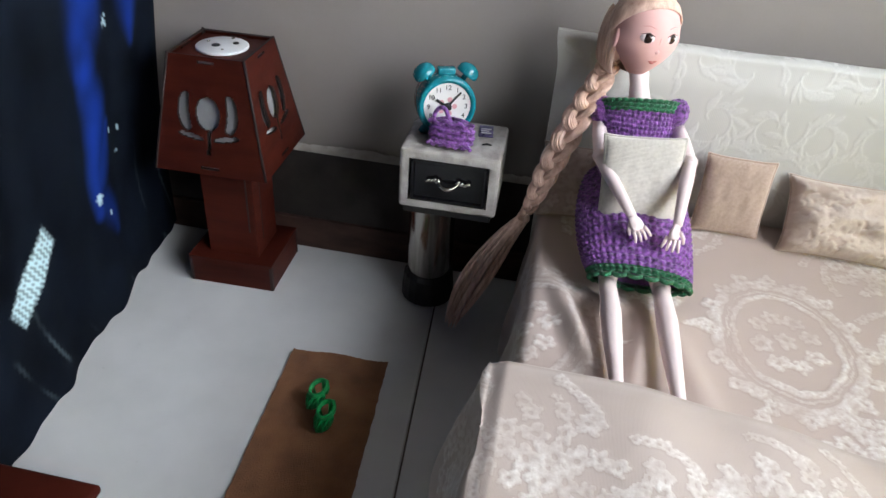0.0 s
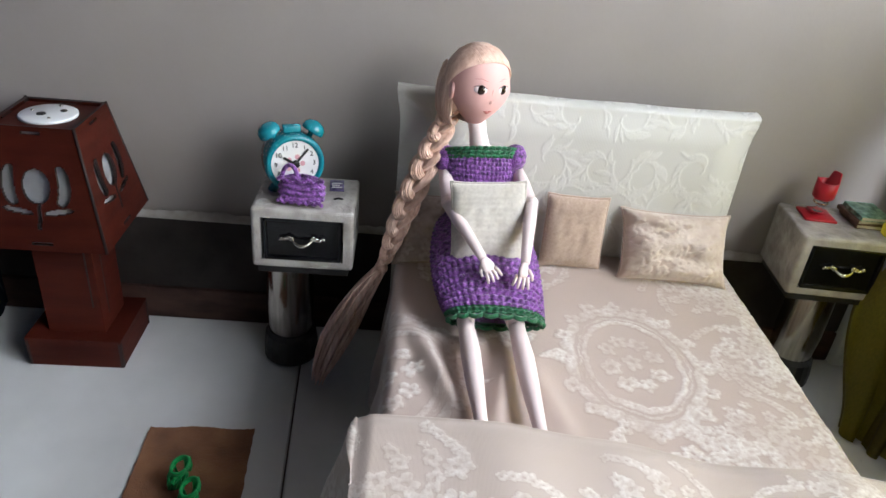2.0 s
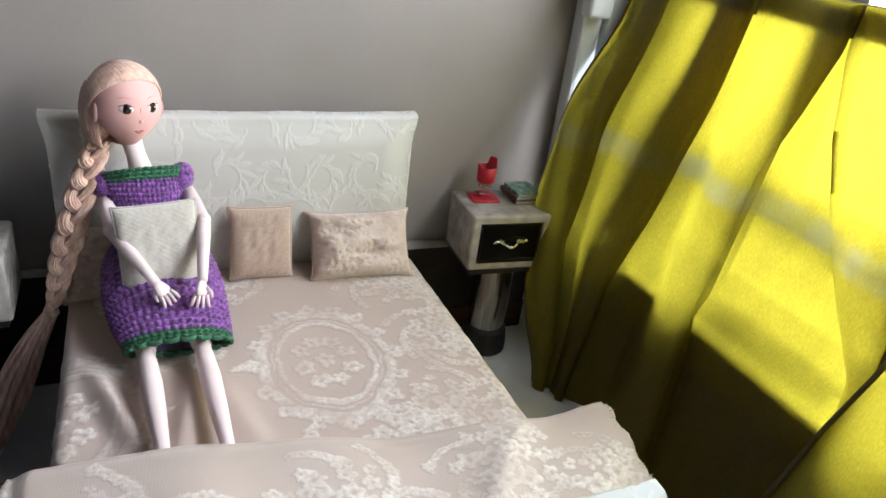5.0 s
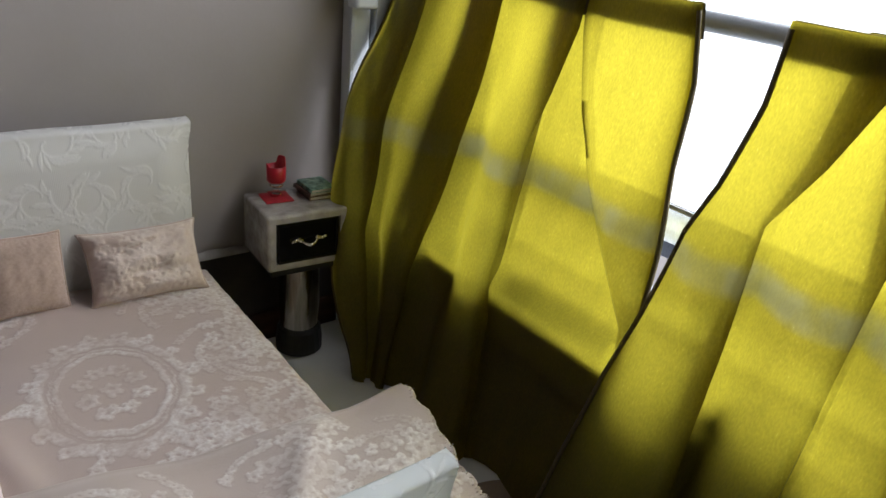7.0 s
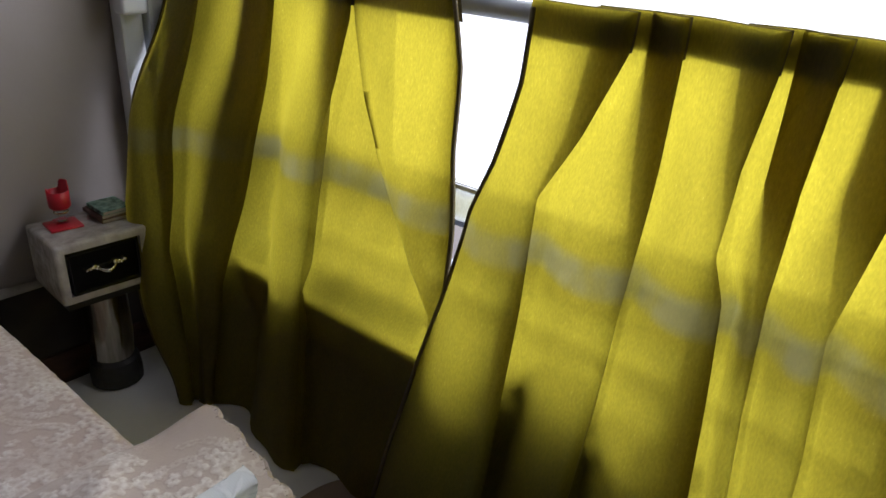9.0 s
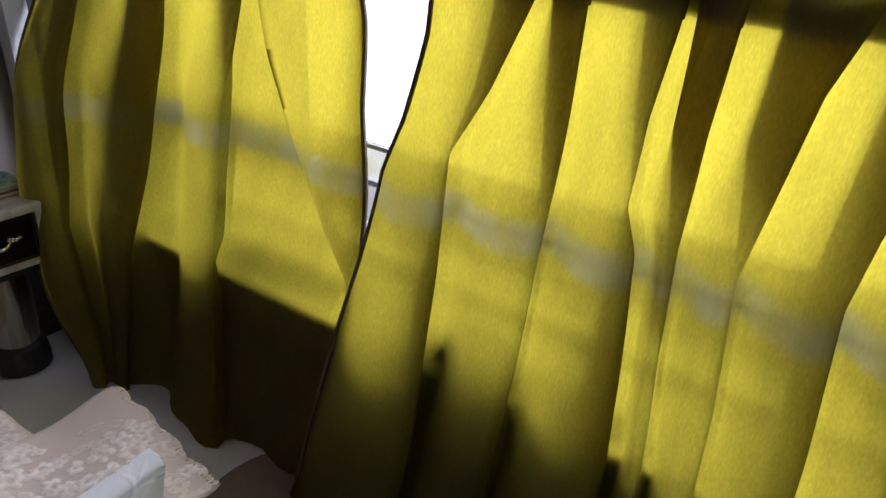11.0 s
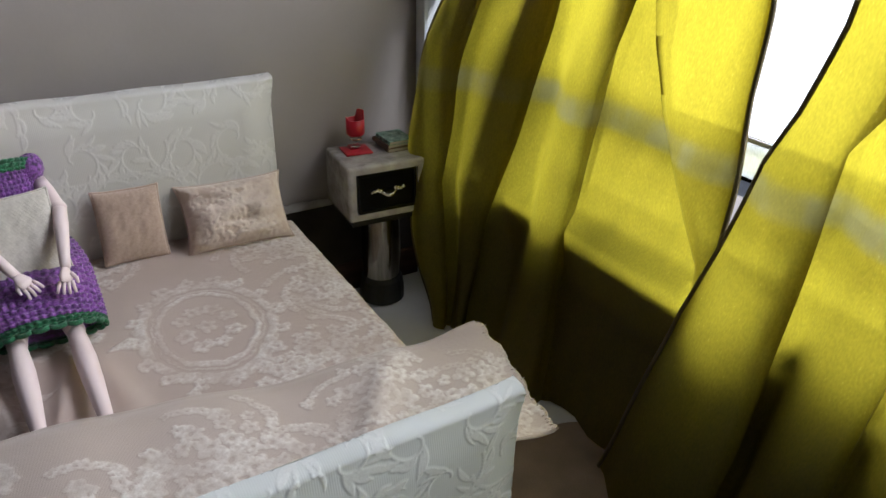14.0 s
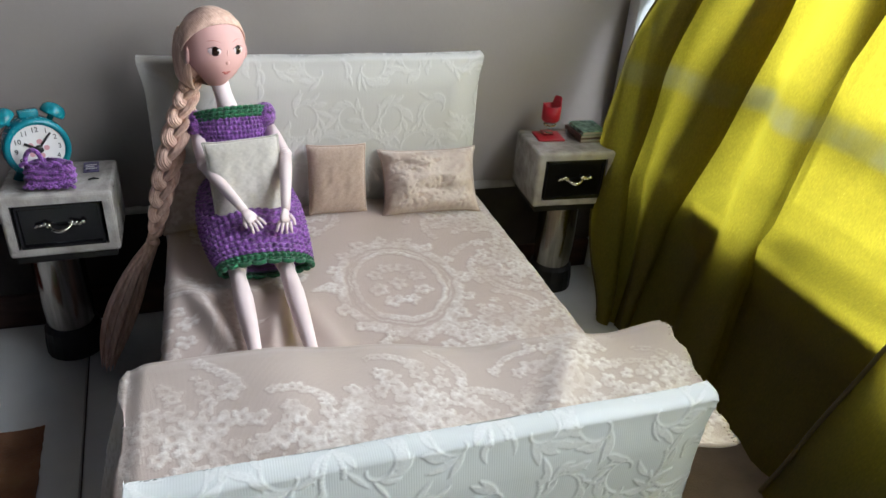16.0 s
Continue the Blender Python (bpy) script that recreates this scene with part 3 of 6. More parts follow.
for lo, hi in (((0.018, WY1 + 0.03, 0.257), (0.021, WY0 - 0.03, WZ1 - 0.04)), ((0.018, WY1 + 0.03, WZ0 + 0.013), (0.021, WY0 - 0.03, 0.249))):
    bm = bmesh.new()
    box(bm, lo, hi)
    part("pane", bm, M_GLASS, window, smooth=False).visible_shadow = False

# corner moulding beside the window
bm = bmesh.new()
box(bm, (0.484, 0.034, 0.0), (0.507, WALL_Y - 0.001, 1.6), 0.004)
box(bm, (0.511, 0.030, 0.0), (0.530, WALL_Y - 0.001, 1.6), 0.004)
box(bm, (0.534, 0.022, 0.0), (0.545, WALL_Y - 0.001, 1.6), 0.003)
tagged(part("trim_corner", bm, M_TRIM, smooth=False), "white upright mouldings in the corner by the window", "trim", kind="structure")
bm = bmesh.new()
box(bm, (0.477, 0.014, 0.373), (0.503, 0.033, 0.46), 0.004)
tagged(part("cable_box", bm, M_TRIM), "small grey-white plastic box on the corner moulding", "box")

# skirting: brown strip at the floor, dark tile above it, a rough plaster line on top
slab("baseboard", (-1.9, WALL_Y - 0.008, 0.038), (0.484, WALL_Y, 0.117), M_SKIRT_DARK, "dark brown skirting tile along the wall")
slab("baseboard_foot", (-1.9, WALL_Y - 0.011, 0.0), (0.484, WALL_Y, 0.037), M_SKIRT_BROWN, "brown worn strip at the foot of the skirting", 0.002)
bm = bmesh.new()
xs = np.linspace(-0.6, 0.484, 260)
rs = np.random.RandomState(3)
top = [bm.verts.new((x, WALL_Y - 0.0015, 0.1215 + 0.002 * rs.rand() + 0.0012 * math.sin(x * 60))) for x in xs]
mid = [bm.verts.new((x, WALL_Y - 0.0085, 0.1185 + 0.0012 * rs.rand())) for x in xs]
low = [bm.verts.new((x, WALL_Y - 0.0085, 0.1165)) for x in xs]
for a, b in ((top, mid), (mid, low)):
    for j in range(len(xs) - 1):
        bm.faces.new((a[j], a[j + 1], b[j + 1], b[j]))
tagged(part("trim_plaster", bm, M_PLASTER), "rough pale plaster line on top of the skirting", "trim", kind="structure")

# floor: large tiles over dark grout
floor = slab("floor", (-1.9, -2.5, -0.05), (0.9, WALL_Y, -0.0035), M_GROUT, "pale grey glossy floor tiles with a thin dark joint")
TURN = radians(4.1)
bm = bmesh.new()
box(bm, (0.0009, 0.0009, -0.006), (0.5991, 0.5991, 0.0), 0.0007, 1)
tile_mesh = part("tile", bm, M_TILE, floor, smooth=False)
tiles = [(i, j) for i in range(-4, 2) for j in range(-5, 1)]
for k, (i, j) in enumerate(tiles):
    ob = tile_mesh if k == 0 else new("tile", tile_mesh.data)
    ob.parent = floor
    px, py = i * 0.6, j * 0.6 - 0.53
    ob.matrix_basis = Matrix.Translation((-0.0845, 0.0, 0)) @ Matrix.Rotation(TURN, 4, "Z") @ Matrix.Translation((px, py + 0.0, 0))


# ---- printed cloth hanging at the side ----
def hanging_cloth():
    ny, nz = 260, 230
    y = np.linspace(0.045, -0.72, ny)
    z = np.linspace(0.0015, 0.62, nz)
    Y, Z = np.meshgrid(y, z)
    hang = soft(0.3 - Z, 0.0, 0.3)
    X = -0.392 - 0.155 * (Y - 0.03) + 0.0022 * np.sin(Y * 48 + Z * 6) * (0.4 + 0.6 * hang) + 0.0014 * np.sin(Y * 113 - Z * 9) + 0.02 * (Z / 0.3) * soft(Z, 0, 0.3)
    low = 0.0025 * np.sin(Y * 70) + 0.0012 * np.sin(Y * 190)
    Z2 = Z + (low + 0.004) * hang ** 4
    blue, white = np.zeros_like(Y), np.zeros_like(Y)
    def stroke(target, pts, widths, gain):
        P = curve_points([(*p, w) for p, w in zip(pts, widths)], 60)
        for py, pz, w in P:
            np.maximum(target, gain * soft(1 - np.hypot(Y - py, Z - pz) / (2.1 * w), 0, 0.95) * (0.55 + 0.45 * grains(Y, Z, 60, 3)), out=target)
    stroke(blue, [(-0.080, 0.32), (-0.086, 0.285), (-0.098, 0.262), (-0.107, 0.235)], [0.020, 0.020, 0.016, 0.008], 0.75)
    stroke(blue, [(-0.093, 0.252), (-0.099, 0.225), (-0.092, 0.200), (-0.100, 0.170), (-0.107, 0.145), (-0.106, 0.11)], [0.009, 0.011, 0.014, 0.010, 0.009, 0.006], 0.95)
    stroke(blue, [(-0.104, 0.130), (-0.090, 0.150), (-0.074, 0.180)], [0.007, 0.009, 0.005], 0.6)
    stroke(blue, [(-0.012, 0.33), (-0.013, 0.27), (-0.014, 0.235)], [0.016, 0.013, 0.005], 0.8)
    stroke(blue, [(-0.095, 0.115), (-0.086, 0.098), (-0.082, 0.080)], [0.009, 0.010, 0.006], 0.5)
    for cy, cz, r in ((-0.055, 0.262, 0.006), (-0.104, 0.122, 0.006), (-0.068, 0.170, 0.003), (-0.090, 0.100, 0.003), (-0.050, 0.165, 0.003), (-0.056, 0.145, 0.003)):
        dy, dz = Y - cy, Z - cz
        a, d = np.arctan2(dz, dy), np.hypot(dy, dz)
        edge = r * (0.45 + 0.55 * np.abs(np.cos(a * 3)))
        white = np.maximum(white, 0.8 * soft(edge - d, 0, 0.0012))
    # a pale comb-like figure
    s, q = (Y + 0.186) * -0.86 + (Z - 0.130) * -0.52, (Y + 0.186) * 0.52 + (Z - 0.130) * -0.86
    body = soft(0.5 - np.abs((s - 0.028) / 0.075), 0, 0.05) * soft(0.0155 - np.abs(q + 0.004), 0, 0.003)
    white = np.maximum(white, body * (0.35 + 0.65 * (np.sin(s * 1300) > -0.25)))
    streak = soft(np.sin(Y * 160 + 6 * np.sin(Z * 14)), 0.93, 1.0) * soft(0.16 - Z, 0, 0.1) * soft(rumple(Y, Z, 60, 4), 0.2, 0.9)
    white = np.maximum(white, 0.10 * streak)
    ob = sheet_object("hanging_cloth", np.stack([X, Y, Z2], -1), M_PRINT, values={"ink_blue": blue, "ink_white": white})
    return tagged(ob, "night-blue printed cloth with blue flames hanging to the floor", "cloth")


hanging_cloth()


# ---- curtains ----
TOP_Z = 0.427


def curtain_x(y, z):
    """The plane in which the cloth hangs: at the rod on top, out over the sill, and forward near the corner."""
    f = np.clip(1 - z / 0.42, 0, 1)
    x = 0.558 - 0.09 * f ** 1.6
    near = soft(y, -0.13, 0.01)
    return x - near * (0.022 + 0.045 * soft(0.42 - z, 0, 0.16) * soft(z, -0.2, 0.12)) - 0.02 * soft(-0.30 - y, 0, 0.25) * f ** 2


def along(rows, z):
    """The y of an edge at the heights z, from (height, y) pairs that fall in height."""
    r = np.array(rows[::-1], float)
    return np.interp(z, r[:, 0], r[:, 1])


def curtain_panel(name, label, edges):
    """A panel of cloth through upright edges: each has its (height, y) pairs and its depth from the hanging plane."""
    nz, per = 90, 9
    z = np.linspace(0.002, TOP_Z, nz)
    ys = [along(e, z) for e, _ in edges]
    rows = []
    for k in range(len(edges) - 1):
        for s in range(per if k < len(edges) - 2 else per + 1):
            t = s / per
            y = ys[k] + (ys[k + 1] - ys[k]) * t
            d = edges[k][1] + (edges[k + 1][1] - edges[k][1]) * (t * t * (3 - 2 * t))
            wide = np.abs(ys[k + 1] - ys[k])
            single = edges[k + 1][1] < edges[k][1] or k == 0
            d = d - (0.32 * np.minimum(wide, 0.045) * math.sin(math.pi * t) * (0.25 + 0.75 * soft(TOP_Z - z, 0.01, 0.2)) if single else 0)
            d = d + 0.0008 * np.sin(z * 55 + k * 2.1 + t * 3) * soft(TOP_Z - z, 0, 0.1)
            x = curtain_x(y, z) + d
            edge = 0.5085 + np.clip(z - 0.156, 0, 1) * 0.9
            x = np.minimum(x, edge)
            lump = 0.004 * np.sin(y * 90) * soft(0.08 - z, 0, 0.08)
            rows.append(np.stack([x + lump, y, z], -1))
    P = np.array(rows)
    panel = thing(name, pose(0, 0, 0), label, "curtain", "curtains at the window")
    cloth = sheet_object("cloth", P, M_CURTAIN, panel)
    # stiff doubled heading, and the turned hems at the two sides
    k = np.argmin(np.abs(z - 0.405))
    sheet_object("heading", P[:, k:] + np.array([0.0035, 0, 0.0005]), M_HEM, panel, "dark doubled heading tape")
    return panel, P


def hem_strip(panel, P, col, side):
    """The thick turned hem along an outer edge of a panel."""
    bm = bmesh.new()
    line = P[col][::2]
    tube(bm, [(p[0] - 0.001, p[1] + side * 0.002, p[2]) for p in line], 0.0036, 8, flat=0.5)
    part("hem", bm, M_HEM, panel, "thick turned hem")


A_EDGES = [
    ([(0.43, 0.030), (0.30, 0.026), (0.2, 0.016), (0.1, -0.02), (0.0, -0.062)], 0.0),
    ([(0.43, -0.026), (0.29, -0.035), (0.16, -0.043), (0.0, -0.085)], -0.006),
    ([(0.43, 0.019), (0.29, -0.006), (0.16, -0.028), (0.0, -0.078)], 0.004),
    ([(0.43, -0.030), (0.29, -0.037), (0.16, -0.045), (0.0, -0.087)], 0.008),
    ([(0.43, -0.118), (0.30, -0.108), (0.21, -0.100), (0.13, -0.092), (0.0, -0.105)], -0.007),
    ([(0.43, -0.078), (0.29, -0.074), (0.20, -0.070), (0.07, -0.070), (0.0, -0.085)], 0.003),
    ([(0.43, -0.122), (0.30, -0.112), (0.17, -0.120), (0.06, -0.130), (0.0, -0.140)], 0.009),
    ([(0.43, -0.216), (0.394, -0.214), (0.286, -0.186), (0.17, -0.190), (0.087, -0.206), (0.0, -0.236)], -0.010),
    ([(0.43, -0.183), (0.394, -0.183), (0.286, -0.183), (0.17, -0.187), (0.087, -0.203), (0.0, -0.232)], 0.003),
    ([(0.43, -0.219), (0.394, -0.217), (0.286, -0.188), (0.17, -0.193), (0.087, -0.209), (0.0, -0.239)], 0.007),
    ([(0.43, -0.209), (0.387, -0.216), (0.331, -0.234), (0.285, -0.257), (0.232, -0.296), (0.186, -0.334), (0.10, -0.353), (0.0, -0.362)], 0.0070),
    ([(0.43, -0.205), (0.387, -0.212), (0.331, -0.230), (0.285, -0.253), (0.232, -0.292), (0.186, -0.330), (0.10, -0.350), (0.0, -0.360)], -0.002),
    ([(0.43, -0.314), (0.374, -0.327), (0.314, -0.332), (0.252, -0.343), (0.21, -0.348), (0.168, -0.358), (0.0, -0.366)], -0.004),
    ([(0.43, -0.302), (0.374, -0.315), (0.314, -0.320), (0.252, -0.331), (0.21, -0.337), (0.168, -0.347), (0.0, -0.356)], 0.003),
]
B_EDGES = [
    ([(0.43, -0.384), (0.376, -0.382), (0.318, -0.371), (0.28, -0.358), (0.208, -0.349), (0.154, -0.338), (0.0, -0.322)], -0.012),
    ([(0.43, -0.458), (0.404, -0.457), (0.35, -0.436), (0.304, -0.413), (0.2, -0.420), (0.1, -0.428), (0.0, -0.43)], -0.014),
    ([(0.43, -0.426), (0.408, -0.426), (0.347, -0.419), (0.303, -0.406), (0.19, -0.399), (0.093, -0.409), (0.0, -0.41)], -0.004),
    ([(0.43, -0.460), (0.404, -0.459), (0.35, -0.438), (0.304, -0.415), (0.2, -0.424), (0.1, -0.432), (0.0, -0.434)], 0.002),
    ([(0.43, -0.486), (0.344, -0.487), (0.298, -0.487), (0.23, -0.486), (0.0, -0.492)], -0.006),
    ([(0.43, -0.460), (0.404, -0.460), (0.344, -0.466), (0.29, -0.474), (0.23, -0.484), (0.0, -0.490)], 0.002),
    ([(0.43, -0.488), (0.344, -0.489), (0.298, -0.489), (0.23, -0.488), (0.0, -0.495)], 0.006),
    ([(0.43, -0.541), (0.403, -0.540), (0.35, -0.534), (0.30, -0.534), (0.276, -0.545), (0.15, -0.563), (0.0, -0.570)], -0.007),
    ([(0.43, -0.514), (0.352, -0.522), (0.308, -0.530), (0.276, -0.530), (0.147, -0.533), (0.0, -0.536)], 0.002),
    ([(0.43, -0.543), (0.403, -0.542), (0.35, -0.536), (0.30, -0.537), (0.276, -0.547), (0.15, -0.566), (0.0, -0.573)], 0.008),
    ([(0.43, -0.571), (0.347, -0.567), (0.285, -0.568), (0.21, -0.575), (0.15, -0.584), (0.0, -0.594)], -0.007),
    ([(0.43, -0.544), (0.345, -0.546), (0.272, -0.561), (0.213, -0.573), (0.149, -0.582), (0.0, -0.592)], 0.002),
    ([(0.43, -0.573), (0.347, -0.569), (0.285, -0.570), (0.21, -0.577), (0.15, -0.587), (0.0, -0.597)], 0.006),
    ([(0.43, -0.632), (0.379, -0.616), (0.277, -0.602), (0.2, -0.612), (0.0, -0.627)], -0.008),
    ([(0.43, -0.588), (0.346, -0.586), (0.274, -0.599), (0.2, -0.609), (0.0, -0.624)], 0.002),
    ([(0.43, -0.634), (0.379, -0.618), (0.277, -0.605), (0.2, -0.615), (0.0, -0.630)], 0.007),
]
for k in range(12):
    o = -0.052 * k
    B_EDGES += [
        ([(0.43, -0.672 + o), (0.28, -0.655 + o), (0.2, -0.662 + o), (0.0, -0.672 + o)], -0.008),
        ([(0.43, -0.645 + o), (0.28, -0.635 + o), (0.2, -0.645 + o), (0.0, -0.650 + o)], 0.002),
        ([(0.43, -0.675 + o), (0.28, -0.658 + o), (0.2, -0.666 + o), (0.0, -0.676 + o)], 0.007)]
panel, P = curtain_panel("curtain", "thin yellow-green curtain hanging in folds beside the corner, backlit", A_EDGES)
hem_strip(panel, P, 9 * 12, 1)
hem_strip(panel, P, 0, -1)
panel, P = curtain_panel("curtain", "thin yellow-green curtain with pleated heading, drawn before the bright window", B_EDGES)
hem_strip(panel, P, 0, -1)

rod = thing("curtain_rod", pose(0.578, -0.4, 0.414), "grey round metal curtain rod across the window", "rod")
bm = bmesh.new()
tube(bm, [(0, 0.44, 0), (0, -0.9, 0)], 0.0075, 18)
part("pole", bm, M_METAL, rod)
for y in (0.42, -0.88):
    bm = bmesh.new()
    box(bm, (-0.006, y - 0.006, -0.012), (0.024, y + 0.006, 0.012), 0.002)
    part("bracket", bm, M_METAL, rod)

# dark cloth lying rumpled on the sill
def sill_roll(name, x0, y0, y1, heights):
    n, m = 60, 14
    y = np.linspace(y0, y1, n)
    h = np.interp(np.linspace(0, 1, n), np.linspace(0, 1, len(heights)), heights)
    h = np.convolve(np.pad(h, 4, "edge"), np.ones(9) / 9, "valid")
    a = np.linspace(0, 2 * math.pi, m, endpoint=False)
    R = h[:, None] / 2
    X = x0 + np.cos(a)[None] * 0.013
    Z = WZ0 - 0.001 + R + R * np.sin(a)[None]
    Y = np.repeat(y[:, None], m, 1)
    ob = sheet_object(name, np.stack([np.broadcast_to(X, Z.shape), Y, Z], -1), M_ROLL, close=True)
    return tagged(ob, "dark rumpled cloth lying on the window sill", "cloth")


sill_roll("sill_cloth", 0.550, -0.185, -0.31, [0.004, 0.020, 0.026, 0.014, 0.017, 0.008, 0.003])
sill_roll("sill_cloth", 0.530, -0.40, -0.56, [0.004, 0.016, 0.036, 0.034, 0.016, 0.010, 0.012, 0.010, 0.003])


# ---- bed ----
BED_Z = 0.137


def padded_board(name, parent, width, height, thick, seed, relief=0.0002, lean=0.0, label="", material=M_SATIN):
    """A board wrapped in quilted embossed vinyl: soft rounded rim, corners drawn out to points."""
    nu, nv = 480, 290
    rim = 0.020
    u = np.linspace(-rim, width + rim, nu)
    v = np.linspace(0, height + rim, nv)
    U, V = np.meshgrid(u, v)
    F = scroll_figure(U, V, seed)
    # wrap the cloth round the rim
    over_x = np.maximum(np.maximum(-U + 0.004, U - (width - 0.004)), 0)
    over_z = np.maximum(V - (height - 0.004), 0)
    X = np.clip(U, 0.0, width) 
    Z = np.clip(V, 0, height - 0.004) + 0.004 * np.sin(np.clip(over_z / 0.006, 0, math.pi / 2))
    Y = np.minimum(0.008 * (1 - np.cos(np.clip(over_z / 0.006, 0, 2.2))) + np.clip(over_x - 0.006, 0, 0.02) * 0.9, thick)
    corner = soft(X, width - 0.022, width) + soft(0.022 - X, 0, 0.022)
    Z = Z + 0.0012 * corner ** 2 * soft(V, height - 0.05, height)
    X = X + 0.004 * (soft(X, width - 0.03, width) - soft(0.03 - X, 0, 0.03)) ** 3 * soft(V, height - 0.04, height) ** 2
    Z = Z + 0.0004 * np.sin(X * 70 + seed) * soft(V, height - 0.03, height)
    pad = soft(np.minimum(np.minimum(X, width - X), height - Z) , 0, 0.03)
    Y = Y - 0.005 * pad - relief * F - 0.0006 * rumple(U, V, 55, seed)
    Y = Y + lean * Z
    front = sheet_object("padded_front", np.stack([X, Y, Z], -1), material, parent, label, {"pile": F})
    bm = bmesh.new()
    box(bm, (0.002, 0.008, 0.0), (width - 0.002, 0.008 + thick * 0.7, height - 0.004), 0.003)
    if lean:
        for q in bm.verts:
            q.co.y += lean * q.co.z
    part("back_board", bm, M_BOARD, parent)
    return front


bed = thing("bed", pose(0, 0, 0), "doll bed with white embossed padded headboard and footboard", "bed")
hb = new("headboard")
hb.parent, hb.matrix_basis = bed, pose(0.0, 0.004, 0.0)
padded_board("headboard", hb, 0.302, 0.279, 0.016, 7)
fb = new("footboard")
fb.parent, fb.matrix_basis = bed, pose(0.004, -0.386, 0.0)
padded_board("footboard", fb, 0.309, 0.186, 0.014, 11, 0.0005, material=M_SATIN_SKYLIT)
bm = bmesh.new()
box(bm, (0.008, -0.366, 0.0), (0.306, -0.002, BED_Z - 0.012), 0.006, 3)
part("base", bm, M_BOARD, bed, "pale bed base under the cloth")


def bed_sheet():
    """One cloth over the mattress, hanging at both sides."""
    top_l, top_r, r, drop = 0.004, 0.312, 0.010, 0.128
    n_top = top_r - top_l - 2 * r
    arc = r * math.pi / 2
    s = np.linspace(-(drop + arc), n_top + arc + drop, 430)
    y = np.linspace(-0.002, -0.368, 280)
    S, Y = np.meshgrid(s, y)
    U = top_l + r + S
    X, Z, OUT = np.empty_like(S), np.empty_like(S), np.empty_like(S)
    flat = (S >= 0) & (S <= n_top)
    la, ra = (S < 0) & (S > -arc), (S > n_top) & (S < n_top + arc)
    ll, rr = S <= -arc, S >= n_top + arc
    X[flat], Z[flat], OUT[flat] = top_l + r + S[flat], BED_Z, 0
    a = -S[la] / r
    X[la], Z[la], OUT[la] = top_l + r - r * np.sin(a), BED_Z - r + r * np.cos(a), -np.sin(a)
    a = (S[ra] - n_top) / r
    X[ra], Z[ra], OUT[ra] = top_r - r + r * np.sin(a), BED_Z - r + r * np.cos(a), np.sin(a)
    X[ll], Z[ll], OUT[ll] = top_l, BED_Z - r + (S[ll] + arc), -1
    X[rr], Z[rr], OUT[rr] = top_r, BED_Z - r - (S[rr] - n_top - arc), 1
    F = brocade_figure(U, Y, 1, ((0.186, -0.158), (0.005, -0.19)), ((0.270, -0.050), (0.262, -0.236), (0.105, -0.040), (0.294, -0.135), (0.225, -0.262)))
    for y0 in np.linspace(-0.03, -0.25, 18):
        F = np.maximum(F, (0.5 + 0.5 * grains(U, Y, 420, 5)) * flower(U, Y, 0.300 + 0.004 * math.sin(y0 * 210), y0, 0.0075, 5, y0 * 90))
    low = soft(BED_Z - Z, 0.01, 0.12)
    X = X + OUT * (0.0008 * F + low * (0.010 + 0.004 * np.sin(Y * 75) + 0.0025 * np.sin(Y * 170 + 1)))
    top = 1 - np.abs(OUT)
    Z = Z + top * (0.0011 * F + 0.0014 * rumple(U, Y, 38, 2) - 0.006 * soft(U, 0.285, 0.312) * soft(Y, -0.2, 0.0))
    # the seat's hollow and the folds round the legs
    Z = Z - top * 0.006 * np.exp(-((U - 0.075) / 0.04) ** 2 - ((Y + 0.07) / 0.045) ** 2)
    for cx, cy, sx, sy, h, tilt in ((0.040, -0.185, 0.009, 0.05, 0.009, 0.35), (0.083, -0.205, 0.008, 0.04, 0.008, -0.15), (0.118, -0.215, 0.010, 0.04, 0.005, 0.2), (0.055, -0.150, 0.02, 0.010, 0.006, 0.5)):
        q, p = (U - cx) + tilt * (Y - cy), (Y - cy)
        Z = Z + top * h * np.exp(-(q / sx) ** 2 - (p / sy) ** 2)
    ob = sheet_object("bedsheet", np.stack([X, Y, Z], -1), M_SHEET, values={"pile": F})
    return tagged(ob, "beige satin brocade bedsheet with raised flower medallions on the bed", "bedsheet")


bed_sheet()


